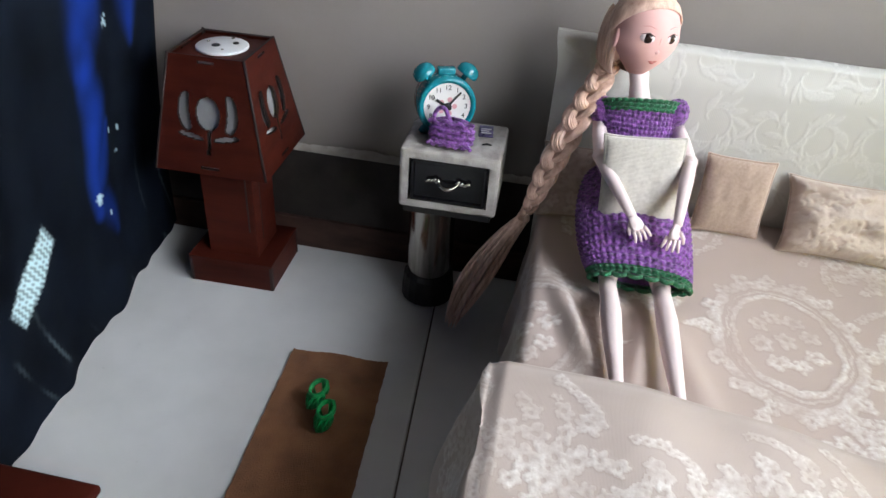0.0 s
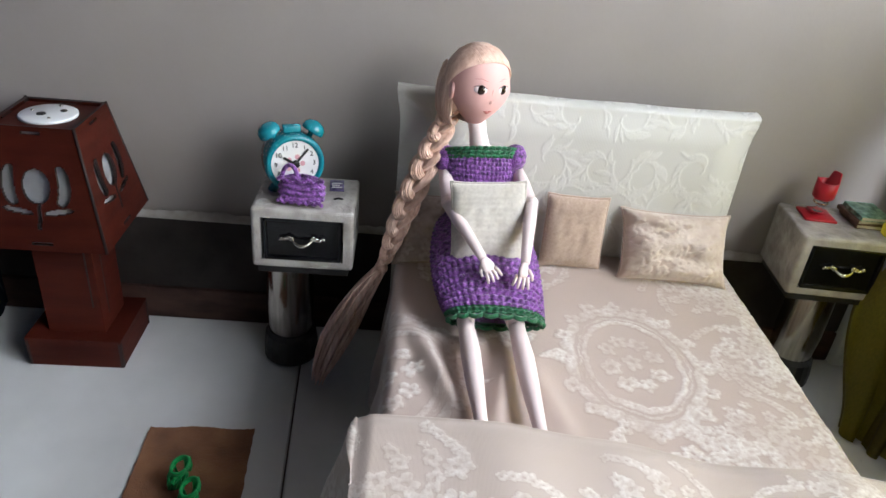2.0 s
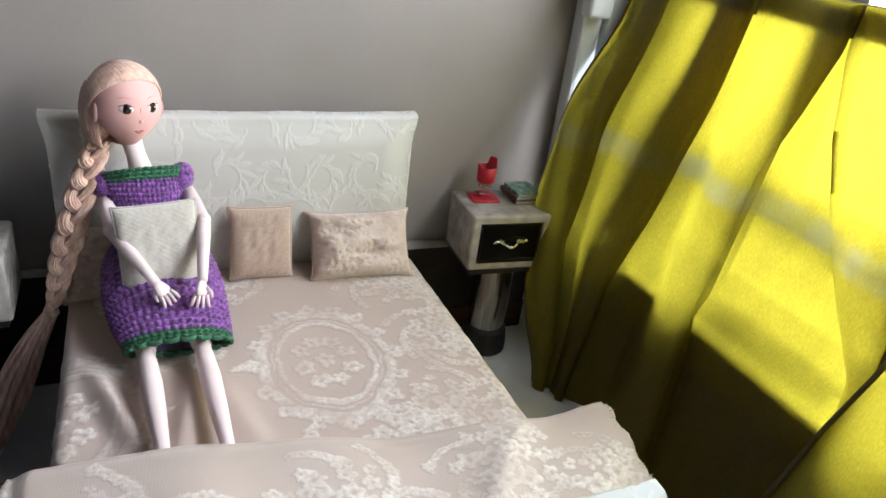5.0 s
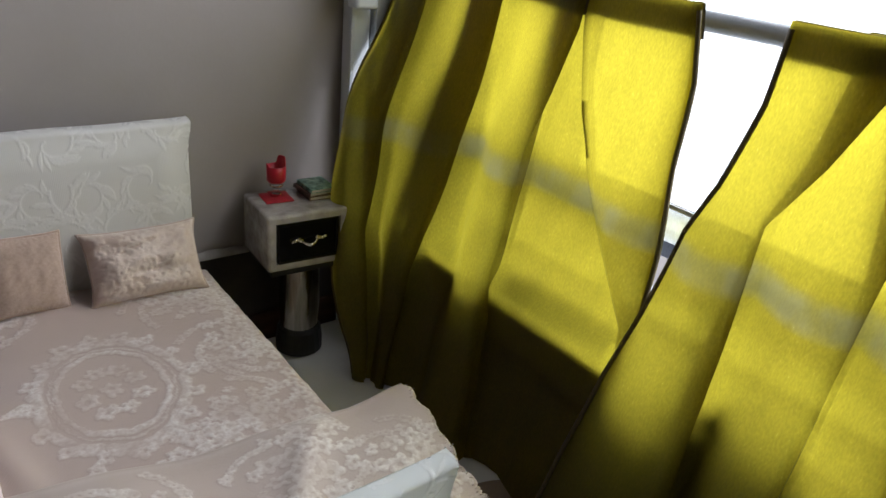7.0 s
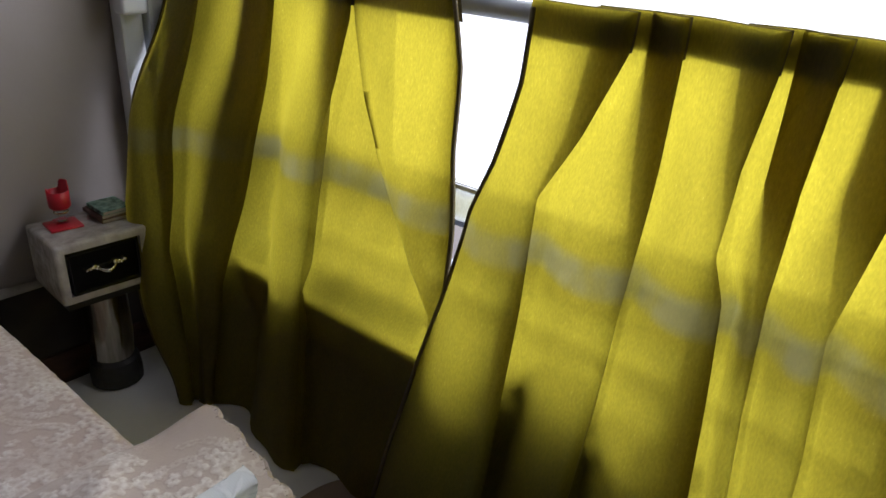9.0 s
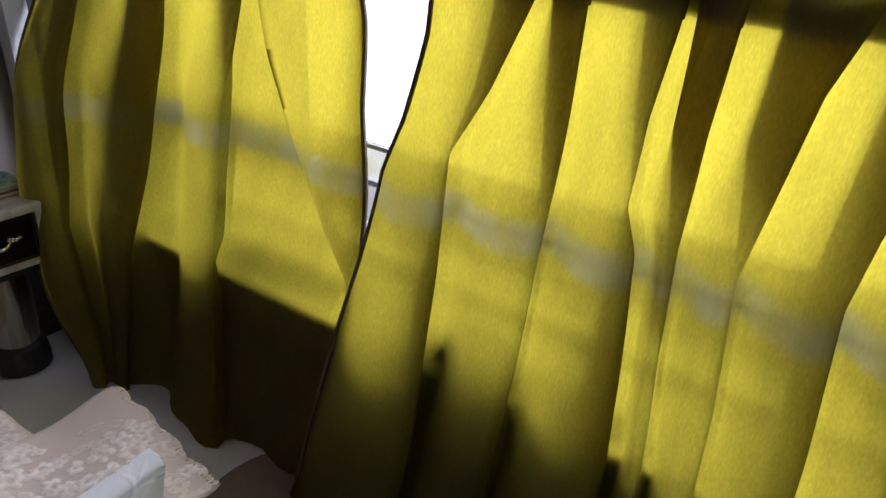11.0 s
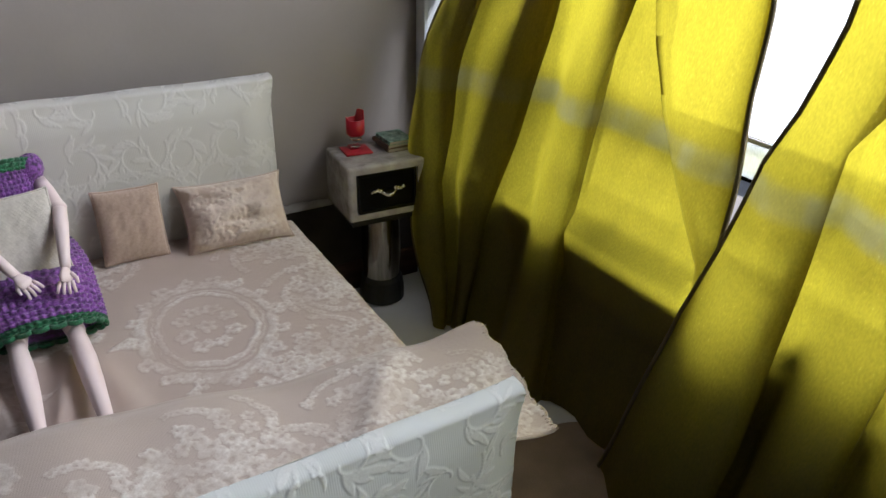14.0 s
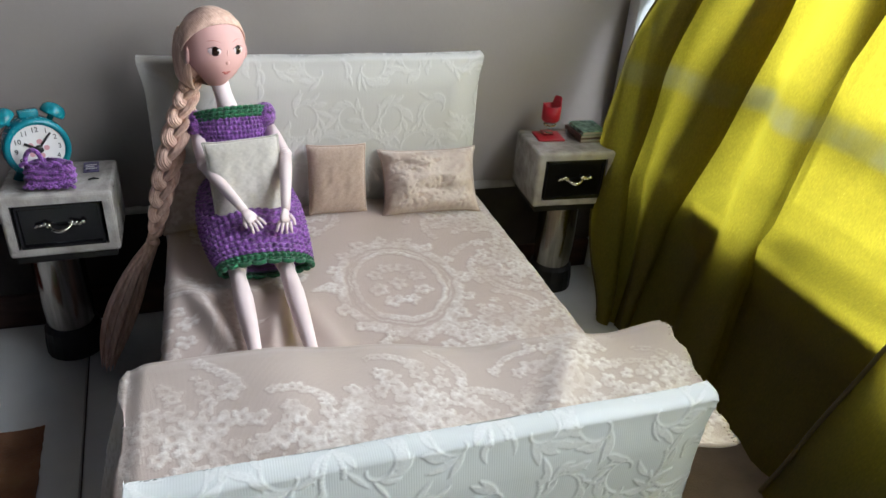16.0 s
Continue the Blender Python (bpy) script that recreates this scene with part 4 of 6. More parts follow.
def folded_blanket():
    """A thick folded cover across the foot of the bed, hanging over one side, its raw edge standing out over the other."""
    x0, x1, y0, y1 = -0.010, 0.352, -0.258, -0.376
    drop = 0.105
    s = np.linspace(-drop, x1 - x0, 420)
    back = 0.026
    q = np.linspace(-back, abs(y1 - y0), 170)
    S, Q = np.meshgrid(s, q)
    F = brocade_figure(S + x0, -Q + y0, 9, (), ((0.030, -0.318), (0.098, -0.345), (0.158, -0.318), (0.212, -0.350), (0.262, -0.300), (0.325, -0.335), (-0.045, -0.300), (-0.070, -0.350)), False)
    X = x0 + np.maximum(S, 0) - 0.010 * soft(-S, 0, 0.05) - 0.014 * soft(-S, 0.03, 0.1)
    Yb = y0 - 0.020 * soft(S, 0.0, 0.33)
    lie = np.clip(Q / 0.01, -1, 1)
    Y = Yb - np.maximum(Q, 0) * (1 - 0.16 * soft(S, 0.15, 0.34)) + 0.003 * (1 - np.abs(lie))
    top = 0.167 - 0.012 * soft(S, 0.02, 0.34) - 0.010 * soft(Q, 0.02, 0.118)
    Z = top - np.maximum(-S, 0) - 0.004 * soft(0.012 - np.abs(S), 0, 0.012) * (S < 0.012)
    Z = Z - np.maximum(-Q, 0) * 0.95 - 0.003 * np.exp(-(Q / 0.006) ** 2)
    hang = soft(S, 0.315, 0.362)
    Z = Z - 0.013 * hang * soft(Q, 0.03, 0.1) + 0.006 * hang * np.exp(-((Q - 0.0) / 0.03) ** 2)
    lie_flat = (S > 0)
    Z = Z + lie_flat * (0.0008 * F + 0.0028 * rumple(S, Q, 42, 6) + 0.005 * np.exp(-((S - 0.093) / 0.028) ** 2 - ((Q - 0.03) / 0.05) ** 2))
    Z = Z + lie_flat * 0.005 * np.exp(-((S - 0.27 + 0.6 * (Q - 0.04)) / 0.014) ** 2) * soft(Q, -0.02, 0.05)
    X = X - (~lie_flat) * (0.0008 * F + 0.003 * np.sin(Q * 90))
    rag = 0.0022 * np.random.RandomState(8).rand(*S.shape) * soft(S, 0.357, 0.362)
    X = X + rag + hang * 0.0015 * np.sin(Q * 210)
    cover = thing("folded_blanket", pose(0, 0, 0), "cream brocade blanket folded across the foot of the bed", "blanket")
    sheet_object("upper_fold", np.stack([X, Y, Z], -1), M_BLANKET, cover, values={"pile": F})
    k = slice(300, 420)
    lower = np.stack([X[:, k] - 0.002, Y[:, k], np.maximum(Z[:, k] - 0.010 - 0.003 * hang[:, k], 0.1405 - 0.010 * hang[:, k])], -1)
    sheet_object("lower_fold", lower, M_BLANKET, cover, values={"pile": F[:, k] * 0.4})
    # the folded edges, rounded between the two layers
    upper = np.stack([X, Y, Z], -1)
    for nm, a, b, out in (("side_fold", upper[:, -1], lower[:, -1], (0.004, 0, 0)), ("foot_fold", upper[-1, k], lower[-1], (0, -0.001, 0))):
        t = np.linspace(0, 1, 7)[:, None, None]
        sheet_object(nm, a[None] * (1 - t) + b[None] * t + np.array(out) * np.sin(math.pi * t), M_BLANKET, cover, values={"pile": np.zeros((7, len(a)))})
    # frayed raw edge
    bm = bmesh.new()
    rs = np.random.RandomState(12)
    for j in range(0, 170):
        p = Vector((X[j, -1], Y[j, -1], Z[j, -1]))
        for h in (0.0,) if j % 4 == 0 else ():
            e = p + Vector((rs.uniform(0.001, 0.004), rs.uniform(-0.002, 0.002), h + rs.uniform(-0.002, 0.001)))
            tube(bm, [p + Vector((-0.002, 0, h)), p.lerp(e, 0.55)], [0.0005, 0.0002], 4)
    part("frayed_edge", bm, M_BLANKET, cover, "frayed raw cloth edge")
    return cover


folded_blanket()


def pillow(name, m, width, height, thick, material, label, figure=None, pinch=0.05, ears=0.05, category="pillow", group=""):
    """A stuffed pillow standing on its lower edge, sewn at the rim, with pointed corners."""
    n = 72
    t = np.linspace(-1, 1, n)
    A, B = np.meshgrid(t, t)
    sides = []
    F = brocade_figure((A + 1) * width / 2, (B + 1) * height / 2, figure, (), ((0.026, 0.032), (0.074, 0.030))) if figure else np.zeros_like(A)
    x = A * (1 - pinch * (1 - np.abs(B) ** 2.5)) * (1 + ears * np.abs(A * B) ** 6) * width / 2
    z = B * (1 - pinch * (1 - np.abs(A) ** 2.5)) * (1 + ears * np.abs(A * B) ** 6) * height / 2
    puff = np.sqrt(np.clip(1 - A ** 4, 0, 1)) * np.sqrt(np.clip(1 - B ** 4, 0, 1))
    wr = (0.16 if figure else 0.05) * rumple(A, B, 6, 5) * puff + 0.06 * rumple(A, B, 15, 8) * puff + 0.05 * np.sin(A * 40) * soft(np.abs(B), 0.75, 0.98) * puff
    ob = thing(name, m, label, category, group)
    for sgn, nm in ((-1, "front"), (1, "back")):
        y = sgn * thick / 2 * puff * (1 + wr) + sgn * 0.0012 * F * puff
        P = np.stack([x, y, z + height / 2], -1)
        if sgn > 0:
            P = P[:, ::-1]
        sheet_object(nm, P, material, ob, values={"pile": F if sgn < 0 else F[:, ::-1]})
    rim = [(x[0, j], 0, z[0, j] + height / 2) for j in range(n)] + [(x[j, -1], 0, z[j, -1] + height / 2) for j in range(n)] + [(x[-1, j], 0, z[-1, j] + height / 2) for j in range(n - 1, -1, -1)] + [(x[j, 0], 0, z[j, 0] + height / 2) for j in range(n - 1, -1, -1)]
    bm = bmesh.new()
    tube(bm, rim[::2], 0.0011, 6)
    part("seam", bm, material, ob)
    return ob


pillow("pillow", pose(0.249, -0.040, 0.1375, -32, 0, -2), 0.094, 0.062, 0.038, M_PILLOW, "tan brocade pillow leaning on the headboard", 21, group="bed pillows")
pillow("pillow", pose(0.052, -0.036, 0.1375, -30, 0, 3), 0.096, 0.060, 0.024, M_PILLOW, "tan brocade pillow behind the doll, at the headboard", 23, group="bed pillows")
pillow("cushion", pose(0.159, -0.026, 0.1385, -14, 1, -1), 0.053, 0.064, 0.016, M_CUSHION, "small square tan woven cushion upright on the bed", None, 0.02, 0.03, "cushion")
pillow("cushion", pose(0.0780, -0.0930, 0.1720, -24, -3, 4), 0.058, 0.066, 0.012, M_LINEN, "cream ribbed linen cushion held on the doll's lap", None, 0.02, 0.03, "cushion")


# ---- doll ----
def doll():
    """A seated doll as one plain mesh: vinyl limbs, plaited hair and a crochet dress."""
    SK, FA, HA, PU, GR, EY, LI = range(7)
    bm = bmesh.new()
    # head, with the face turned a little to the window
    hm = pose(0.0590, -0.026, 0.2950, 5, 3, 25)
    def on_head(fn):
        before = set(bm.verts)
        fn()
        bmesh.ops.transform(bm, matrix=hm, verts=[v for v in bm.verts if v not in before])
    def skull():
        for v in blob(bm, (0, 0, 0), (0.0252, 0.0245, 0.0310), mat=FA, u=36, v=24):
            k = soft(-v.co.z, 0.002, 0.03)
            v.co.x *= 1 - 0.47 * k
            if v.co.y > 0:
                v.co.y *= 1 - 0.35 * k
            else:
                v.co.y *= 1 - 0.10 * k
        blob(bm, (0.0, -0.0236, -0.0032), (0.0019, 0.0016, 0.0019), mat=FA)
        blob(bm, (0.0, -0.0230, 0.0012), (0.0013, 0.0013, 0.0062), (8, 0, 0), FA)
        for s in (-1, 1):
            blob(bm, (s * 0.0098, -0.0213, 0.0058), (0.0052, 0.0018, 0.0033), (0, 0, s * 22), SK)
            blob(bm, (s * 0.0094, -0.0216, 0.0058), (0.0037, 0.0021, 0.0037), (0, 0, s * 20), EY)
            # small pale dot in place of a highlight on the eye
            blob(bm, (s * 0.0092 + 0.0012, -0.0238, 0.0073), (0.0007, 0.0004, 0.0007), mat=SK, u=8, v=6)
            blob(bm, (s * 0.0240, -0.0035, -0.0015), (0.0022, 0.0046, 0.0072), (0, 0, s * 18), FA)
            tube(bm, [(s * 0.0052, -0.0222, 0.0128), (s * 0.0096, -0.0202, 0.0142), (s * 0.0142, -0.0172, 0.0130)], [0.00012, 0.0002, 0.00012], 5, LI)
            tube(bm, [(s * 0.0050, -0.0232, 0.0076), (s * 0.0094, -0.0222, 0.0097), (s * 0.0146, -0.0194, 0.0080)], [0.0002, 0.0005, 0.0002], 5, EY)
        blob(bm, (-0.0016, -0.0214, -0.0112), (0.0022, 0.0013, 0.0009), mat=LI)
        blob(bm, (0.0016, -0.0214, -0.0112), (0.0022, 0.0013, 0.0009), mat=LI)
        blob(bm, (0.0, -0.0211, -0.0126), (0.0022, 0.0012, 0.0009), mat=LI)
    on_head(skull)
    def hair_cap():
        blob(bm, (-0.0160, 0.010, -0.006), (0.0110, 0.0140, 0.0215), (0, 8, 0), HA, 40, 24)
        for k in range(30):
            a = radians(-60 + 120 * k / 29)
            lock = [(-0.0160 - 0.0115 * math.cos(a) * math.cos(e), 0.010 + 0.0145 * math.sin(a), -0.006 + 0.0220 * math.sin(e) - 0.004 * (e < -0.7)) for e in np.linspace(1.1, -1.3, 9)]
            tube(bm, lock, [0.0005] + [0.0010 + 0.0003 * math.sin(k * 2.3)] * 7 + [0.0006], 5, HA)
        vs = blob(bm, (0, 0.0022, 0.0014), (0.0268, 0.0258, 0.0315), mat=HA, u=110, v=50)
        for v in vs:
            a = math.atan2(v.co.y, v.co.x)
            v.co *= 1 + 0.002 * math.sin(a * 36 + v.co.z * 260)
        drop = [v for v in vs if v.co.y < -0.003 and v.co.z < 0.0235 - 20 * v.co.x ** 2 + 0.3 * (v.co.y + 0.02)]
        bmesh.ops.delete(bm, geom=drop, context="VERTS")
        # locks combed back to the plait
        for k in range(210):
            f = -84 + 168 * k / 209
            a = radians(f)
            start = Vector((math.sin(a) * 0.0262, 0.002 - math.cos(a) * 0.0185, 0.0272 * math.cos(a) ** 0.8 - 0.004 * (1 - math.cos(a))))
            end = Vector((-0.0165, 0.0150, -0.0130))
            pts = []
            for t in np.linspace(0, 1, 9):
                p = start.lerp(end, t) + Vector((0, 0.010, 0.020)) * math.sin(math.pi * t) * (0.4 + 0.6 * math.cos(a))
                c = Vector((0, 0.0022, 0.0014))
                q = p - c
                s = math.sqrt((q.x / 0.0272) ** 2 + (q.y / 0.0263) ** 2 + (q.z / 0.0318) ** 2)
                pts.append(c + q / max(s, 1e-4) * (0.990 + 0.006 * math.sin(k * 2.4)))
            tube(bm, pts, [0.0004] + [0.0006 + 0.0002 * math.sin(k * 1.7)] * 7 + [0.0005], 5, HA)
    on_head(hair_cap)
    # plait: three flat strands of many fibres over one another, and a loose tail to the floor
    line = curve_points([(0.0435, -0.014, 0.279), (0.0350, -0.025, 0.260), (0.0235, -0.033, 0.230), (0.0100, -0.036, 0.190), (0.000, -0.037, 0.155), (-0.006, -0.034, 0.132)], 240)
    rs = np.random.RandomState(4)
    for k in range(3):
        core = []
        for i in range(0, 240, 3):
            t = i / 239
            ph = t * 2 * math.pi * 3.6 + k * 2 * math.pi / 3
            w = 0.0034 + 0.0046 * math.sin(math.pi * min(1, t * 1.05 + 0.04))
            core.append((Vector(line[i]) + Vector((math.sin(ph) * w, 0.0034 * math.sin(2 * ph), 0.30 * math.sin(ph) * w)), 0.0030 + 0.0018 * math.sin(math.pi * min(1, t * 1.05 + 0.04))))
        tube(bm, [c for c, r in core], [r * 0.92 for c, r in core], 10, HA, 0.75)
        for f in range(16):
            a, r0 = 2 * math.pi * f / 16, rs.uniform(0.86, 1.06)
            pts = [c + Vector((math.cos(a), math.sin(a) * 0.8, 0.35 * math.cos(a))) * r * r0 for c, r in core]
            tube(bm, pts, [0.25 * r for c, r in core], 5, HA)
    blob(bm, (-0.008, -0.034, 0.128), (0.0060, 0.0060, 0.005), (0, 25, 0), HA)
    for k in range(70):
        a, q = rs.uniform(0, 6.28), rs.uniform(0.2, 1)
        ox, oy = math.cos(a) * q, math.sin(a) * q
        tail = curve_points([(-0.008 + 0.004 * ox, -0.034 + 0.004 * oy, 0.128), (-0.024 + 0.010 * ox, -0.040 + 0.008 * oy, 0.104), (-0.041 + 0.014 * ox, -0.045 + 0.011 * oy, 0.068), (-0.053 + 0.011 * ox, -0.050 + 0.010 * oy, 0.034 + 0.006 * rs.rand()), (-0.060 + 0.007 * ox, -0.052 + 0.007 * oy, 0.008 + 0.012 * rs.rand())], 12)
        tube(bm, tail, [0.0018] * 4 + [0.0020] * 4 + [0.0016, 0.0012, 0.0009, 0.0004], 5, HA)
    # neck and bust
    tube(bm, [(0.0605, -0.028, 0.272), (0.0635, -0.029, 0.258), (0.066, -0.030, 0.247), (0.067, -0.030, 0.238)], [0.0074, 0.0070, 0.0084, 0.0115], 20, SK)

    blob(bm, (0.067, -0.0295, 0.2390), (0.0262, 0.0118, 0.0085), (0, -4, 0), SK)

    def knit(rings, stitches, fine, mats, row, deep, gap):
        """A crocheted tube through rings of (centre, x half-width, depth half-width, tilt): rows of raised stitches, with holes where gap is over 0."""
        seg, N, rows, lace = stitches * fine, len(rings), [], []
        for i, (c, wx, wy, tilt) in enumerate(rings):
            q, line_v, line_h = i / row, [], []
            for j in range(seg):
                a, u = 2 * math.pi * j / seg, j / fine + 0.5 * (int(q) % 2)
                bead = abs(math.sin(math.pi * q)) ** 0.7
                hgt = bead * (0.45 + 0.55 * abs(math.sin(math.pi * u + 0.7 * math.sin(math.pi * q))))
                turn = Matrix.Rotation(radians(tilt), 3, "X")
                line_v.append(bm.verts.new(Vector(c) + turn @ Vector((math.cos(a) * (wx + deep * hgt), math.sin(a) * (wy + deep * hgt), 0))))
                line_h.append(hgt)
            rows.append(line_v)
            lace.append(line_h)
        for i in range(N - 1):
            for j in range(seg):
                k = (j + 1) % seg
                if lace[i][j] + lace[i][k] + lace[i + 1][j] + lace[i + 1][k] < 4 * gap:
                    continue
                bm.faces.new((rows[i][j], rows[i][k], rows[i + 1][k], rows[i + 1][j])).material_index = mats[i]

    # bodice
    B = curve_points([(0.0670, -0.030, 0.2440, 0.026, 0.013), (0.0675, -0.031, 0.2360, 0.0315, 0.0155), (0.0690, -0.033, 0.2200, 0.0295, 0.018), (0.0710, -0.036, 0.2000, 0.0260, 0.016), (0.0720, -0.040, 0.1850, 0.0265, 0.018)], 96)
    knit([(b[:3], b[3], b[4], -8 - 24 * max(0, 1 - i / 30)) for i, b in enumerate(B)], 58, 6, [GR if i < 10 else PU for i in range(96)], 5.2, 0.0019, -1)
    # skirt over the lap, openwork on a closed lining, with a wavy green hem
    S = curve_points([(0.0720, -0.038, 0.1860, 0.0265, 0.019, 0), (0.0735, -0.052, 0.1800, 0.036, 0.027, 14), (0.0755, -0.076, 0.1710, 0.0405, 0.0290, 34), (0.0775, -0.100, 0.1640, 0.0400, 0.0250, 52), (0.0805, -0.122, 0.1560, 0.0375, 0.0150, 90), (0.0830, -0.136, 0.1515, 0.0345, 0.0125, 125)], 150)
    band = [GR if (i > 136 or 28 < i < 37) else PU for i in range(150)]
    knit([((b[0], b[1], b[2]), b[3], b[4], b[5]) for b in S], 44, 7, band, 6.0, 0.0036, 0.14)
    knit([((b[0], b[1], b[2]), b[3] - 0.0022, b[4] - 0.0022, b[5]) for b in S[::5]], 20, 4, band[::5], 1.5, 0.0, -1)
    for i in range(0, 20):
        a0, a1 = 2 * math.pi * i / 20, 2 * math.pi * (i + 1) / 20
        pts = []
        for t in range(5):
            a = a0 + (a1 - a0) * t / 4
            v = Matrix.Rotation(radians(125), 3, "X") @ Vector((math.cos(a) * 0.0362, math.sin(a) * 0.0138, 0))
            pts.append(Vector((0.0831, -0.1370 - 0.0030 * math.sin(math.pi * t / 4), 0.1515)) + v)
        tube(bm, pts, 0.0018, 7, GR)
    # sleeves and collar
    for s, c in ((-1, (0.0405, -0.031, 0.2335)), (1, (0.0945, -0.031, 0.2385))):
        vs = blob(bm, c, (0.0100, 0.0110, 0.0125), (0, s * 22, 0), PU, 48, 30)
        for v in vs:
            v.co += (v.co - Vector(c)) * 0.07 * math.sin(v.co.z * 1900) * math.sin(v.co.x * 1500 + v.co.y * 1500)
    for low, out in ((0.0, 0.0), (0.0030, 0.0008), (0.0060, 0.0013)):
        col = []
        for k in range(240):
            a = 2 * math.pi * k / 239
            f = 1 + 0.022 * math.sin(k * 0.9 + low * 500)
            col.append(Vector((0.067 + (0.0290 + out) * f * math.cos(a), -0.0305 + (0.0132 + out) * f * math.sin(a), 0.2435 - low + 0.0025 * math.cos(a) - 0.0078 * math.sin(a) + 0.0005 * math.sin(k * 0.9))))
        tube(bm, col, 0.0017, 7, GR)
    # arms: shoulder, elbow, wrist, and fingers on the cushion
    for sh, el, wr, tip in (((0.0400, -0.034, 0.2260), (0.0425, -0.066, 0.2120), (0.0705, -0.112, 0.1905), (0.0835, -0.124, 0.1760)),
                            ((0.0985, -0.034, 0.2290), (0.1080, -0.070, 0.2190), (0.1020, -0.117, 0.1915), (0.0985, -0.130, 0.1755))):
        sh, el, wr, tip = Vector(sh), Vector(el), Vector(wr), Vector(tip)
        tube(bm, [sh, sh.lerp(el, 0.4), sh.lerp(el, 0.85), el], [0.0058, 0.0060, 0.0050, 0.0048], 14, SK)
        blob(bm, el, (0.0054, 0.0054, 0.0054), mat=SK)
        tube(bm, [el, el.lerp(wr, 0.3), el.lerp(wr, 0.8), wr], [0.0050, 0.0053, 0.0040, 0.0034], 14, SK)
        d = (tip - wr).normalized()
        side = d.cross(Vector((0, -0.7, 0.7))).normalized()
        palm = wr + d * 0.007
        tube(bm, [wr, wr + d * 0.003, palm, wr + d * 0.011], [0.0034, 0.0050, 0.0062, 0.0052], 12, SK, 0.5)
        for k in range(4):
            o = side * (k - 1.5) * 0.0027
            a = wr + d * 0.010 + o
            tube(bm, [a, a + d * 0.005 + o * 0.25 + Vector((0, -0.0006, 0.0008)), a + d * (0.0095 - 0.001 * abs(k - 1.5)) + o * 0.5 + Vector((0, 0, -0.0008))], [0.0014, 0.0013, 0.0009], 7, SK)
        th = side * (0.0052 if sh.x < 0.07 else -0.0052)
        tube(bm, [wr + d * 0.004 + th * 0.6, wr + d * 0.008 + th * 1.3, wr + d * 0.012 + th * 1.5], [0.0016, 0.0015, 0.0009], 7, SK)
    # legs: knee joint, calf, ankle and foot under the cover
    for hip, kn, an in (((0.064, -0.060, 0.158), (0.0605, -0.142, 0.1515), (0.0680, -0.262, 0.1475)), ((0.086, -0.060, 0.158), (0.0980, -0.143, 0.1530), (0.1045, -0.268, 0.1475))):
        hip, kn, an = Vector(hip), Vector(kn), Vector(an)
        tube(bm, [hip, hip.lerp(kn, 0.6), hip.lerp(kn, 0.97)], [0.009, 0.0080, 0.0068], 16, SK)
        blob(bm, kn, (0.0066, 0.0068, 0.0066), mat=SK)
        up = Vector((0, 0, 0.003))
        tube(bm, [kn + Vector((0, -0.003, 0)), kn.lerp(an, 0.12), kn.lerp(an, 0.3) + up * 0.3, kn.lerp(an, 0.5), kn.lerp(an, 0.8), an], [0.0060, 0.0064, 0.0072, 0.0065, 0.0044, 0.0040], 16, SK)
        tube(bm, [an, an + Vector((0.001, -0.008, 0.0005)), an + Vector((0.002, -0.02, -0.001))], [0.0047, 0.0052, 0.003], 10, SK)
    ob = part("doll", bm, (M_SKIN, M_FACE, M_HAIR, M_PURPLE, M_GREEN_YARN, M_EYE, M_LIP))
    return tagged(ob, "blonde plaited doll in a purple crochet dress sitting on the bed", "doll")


doll()


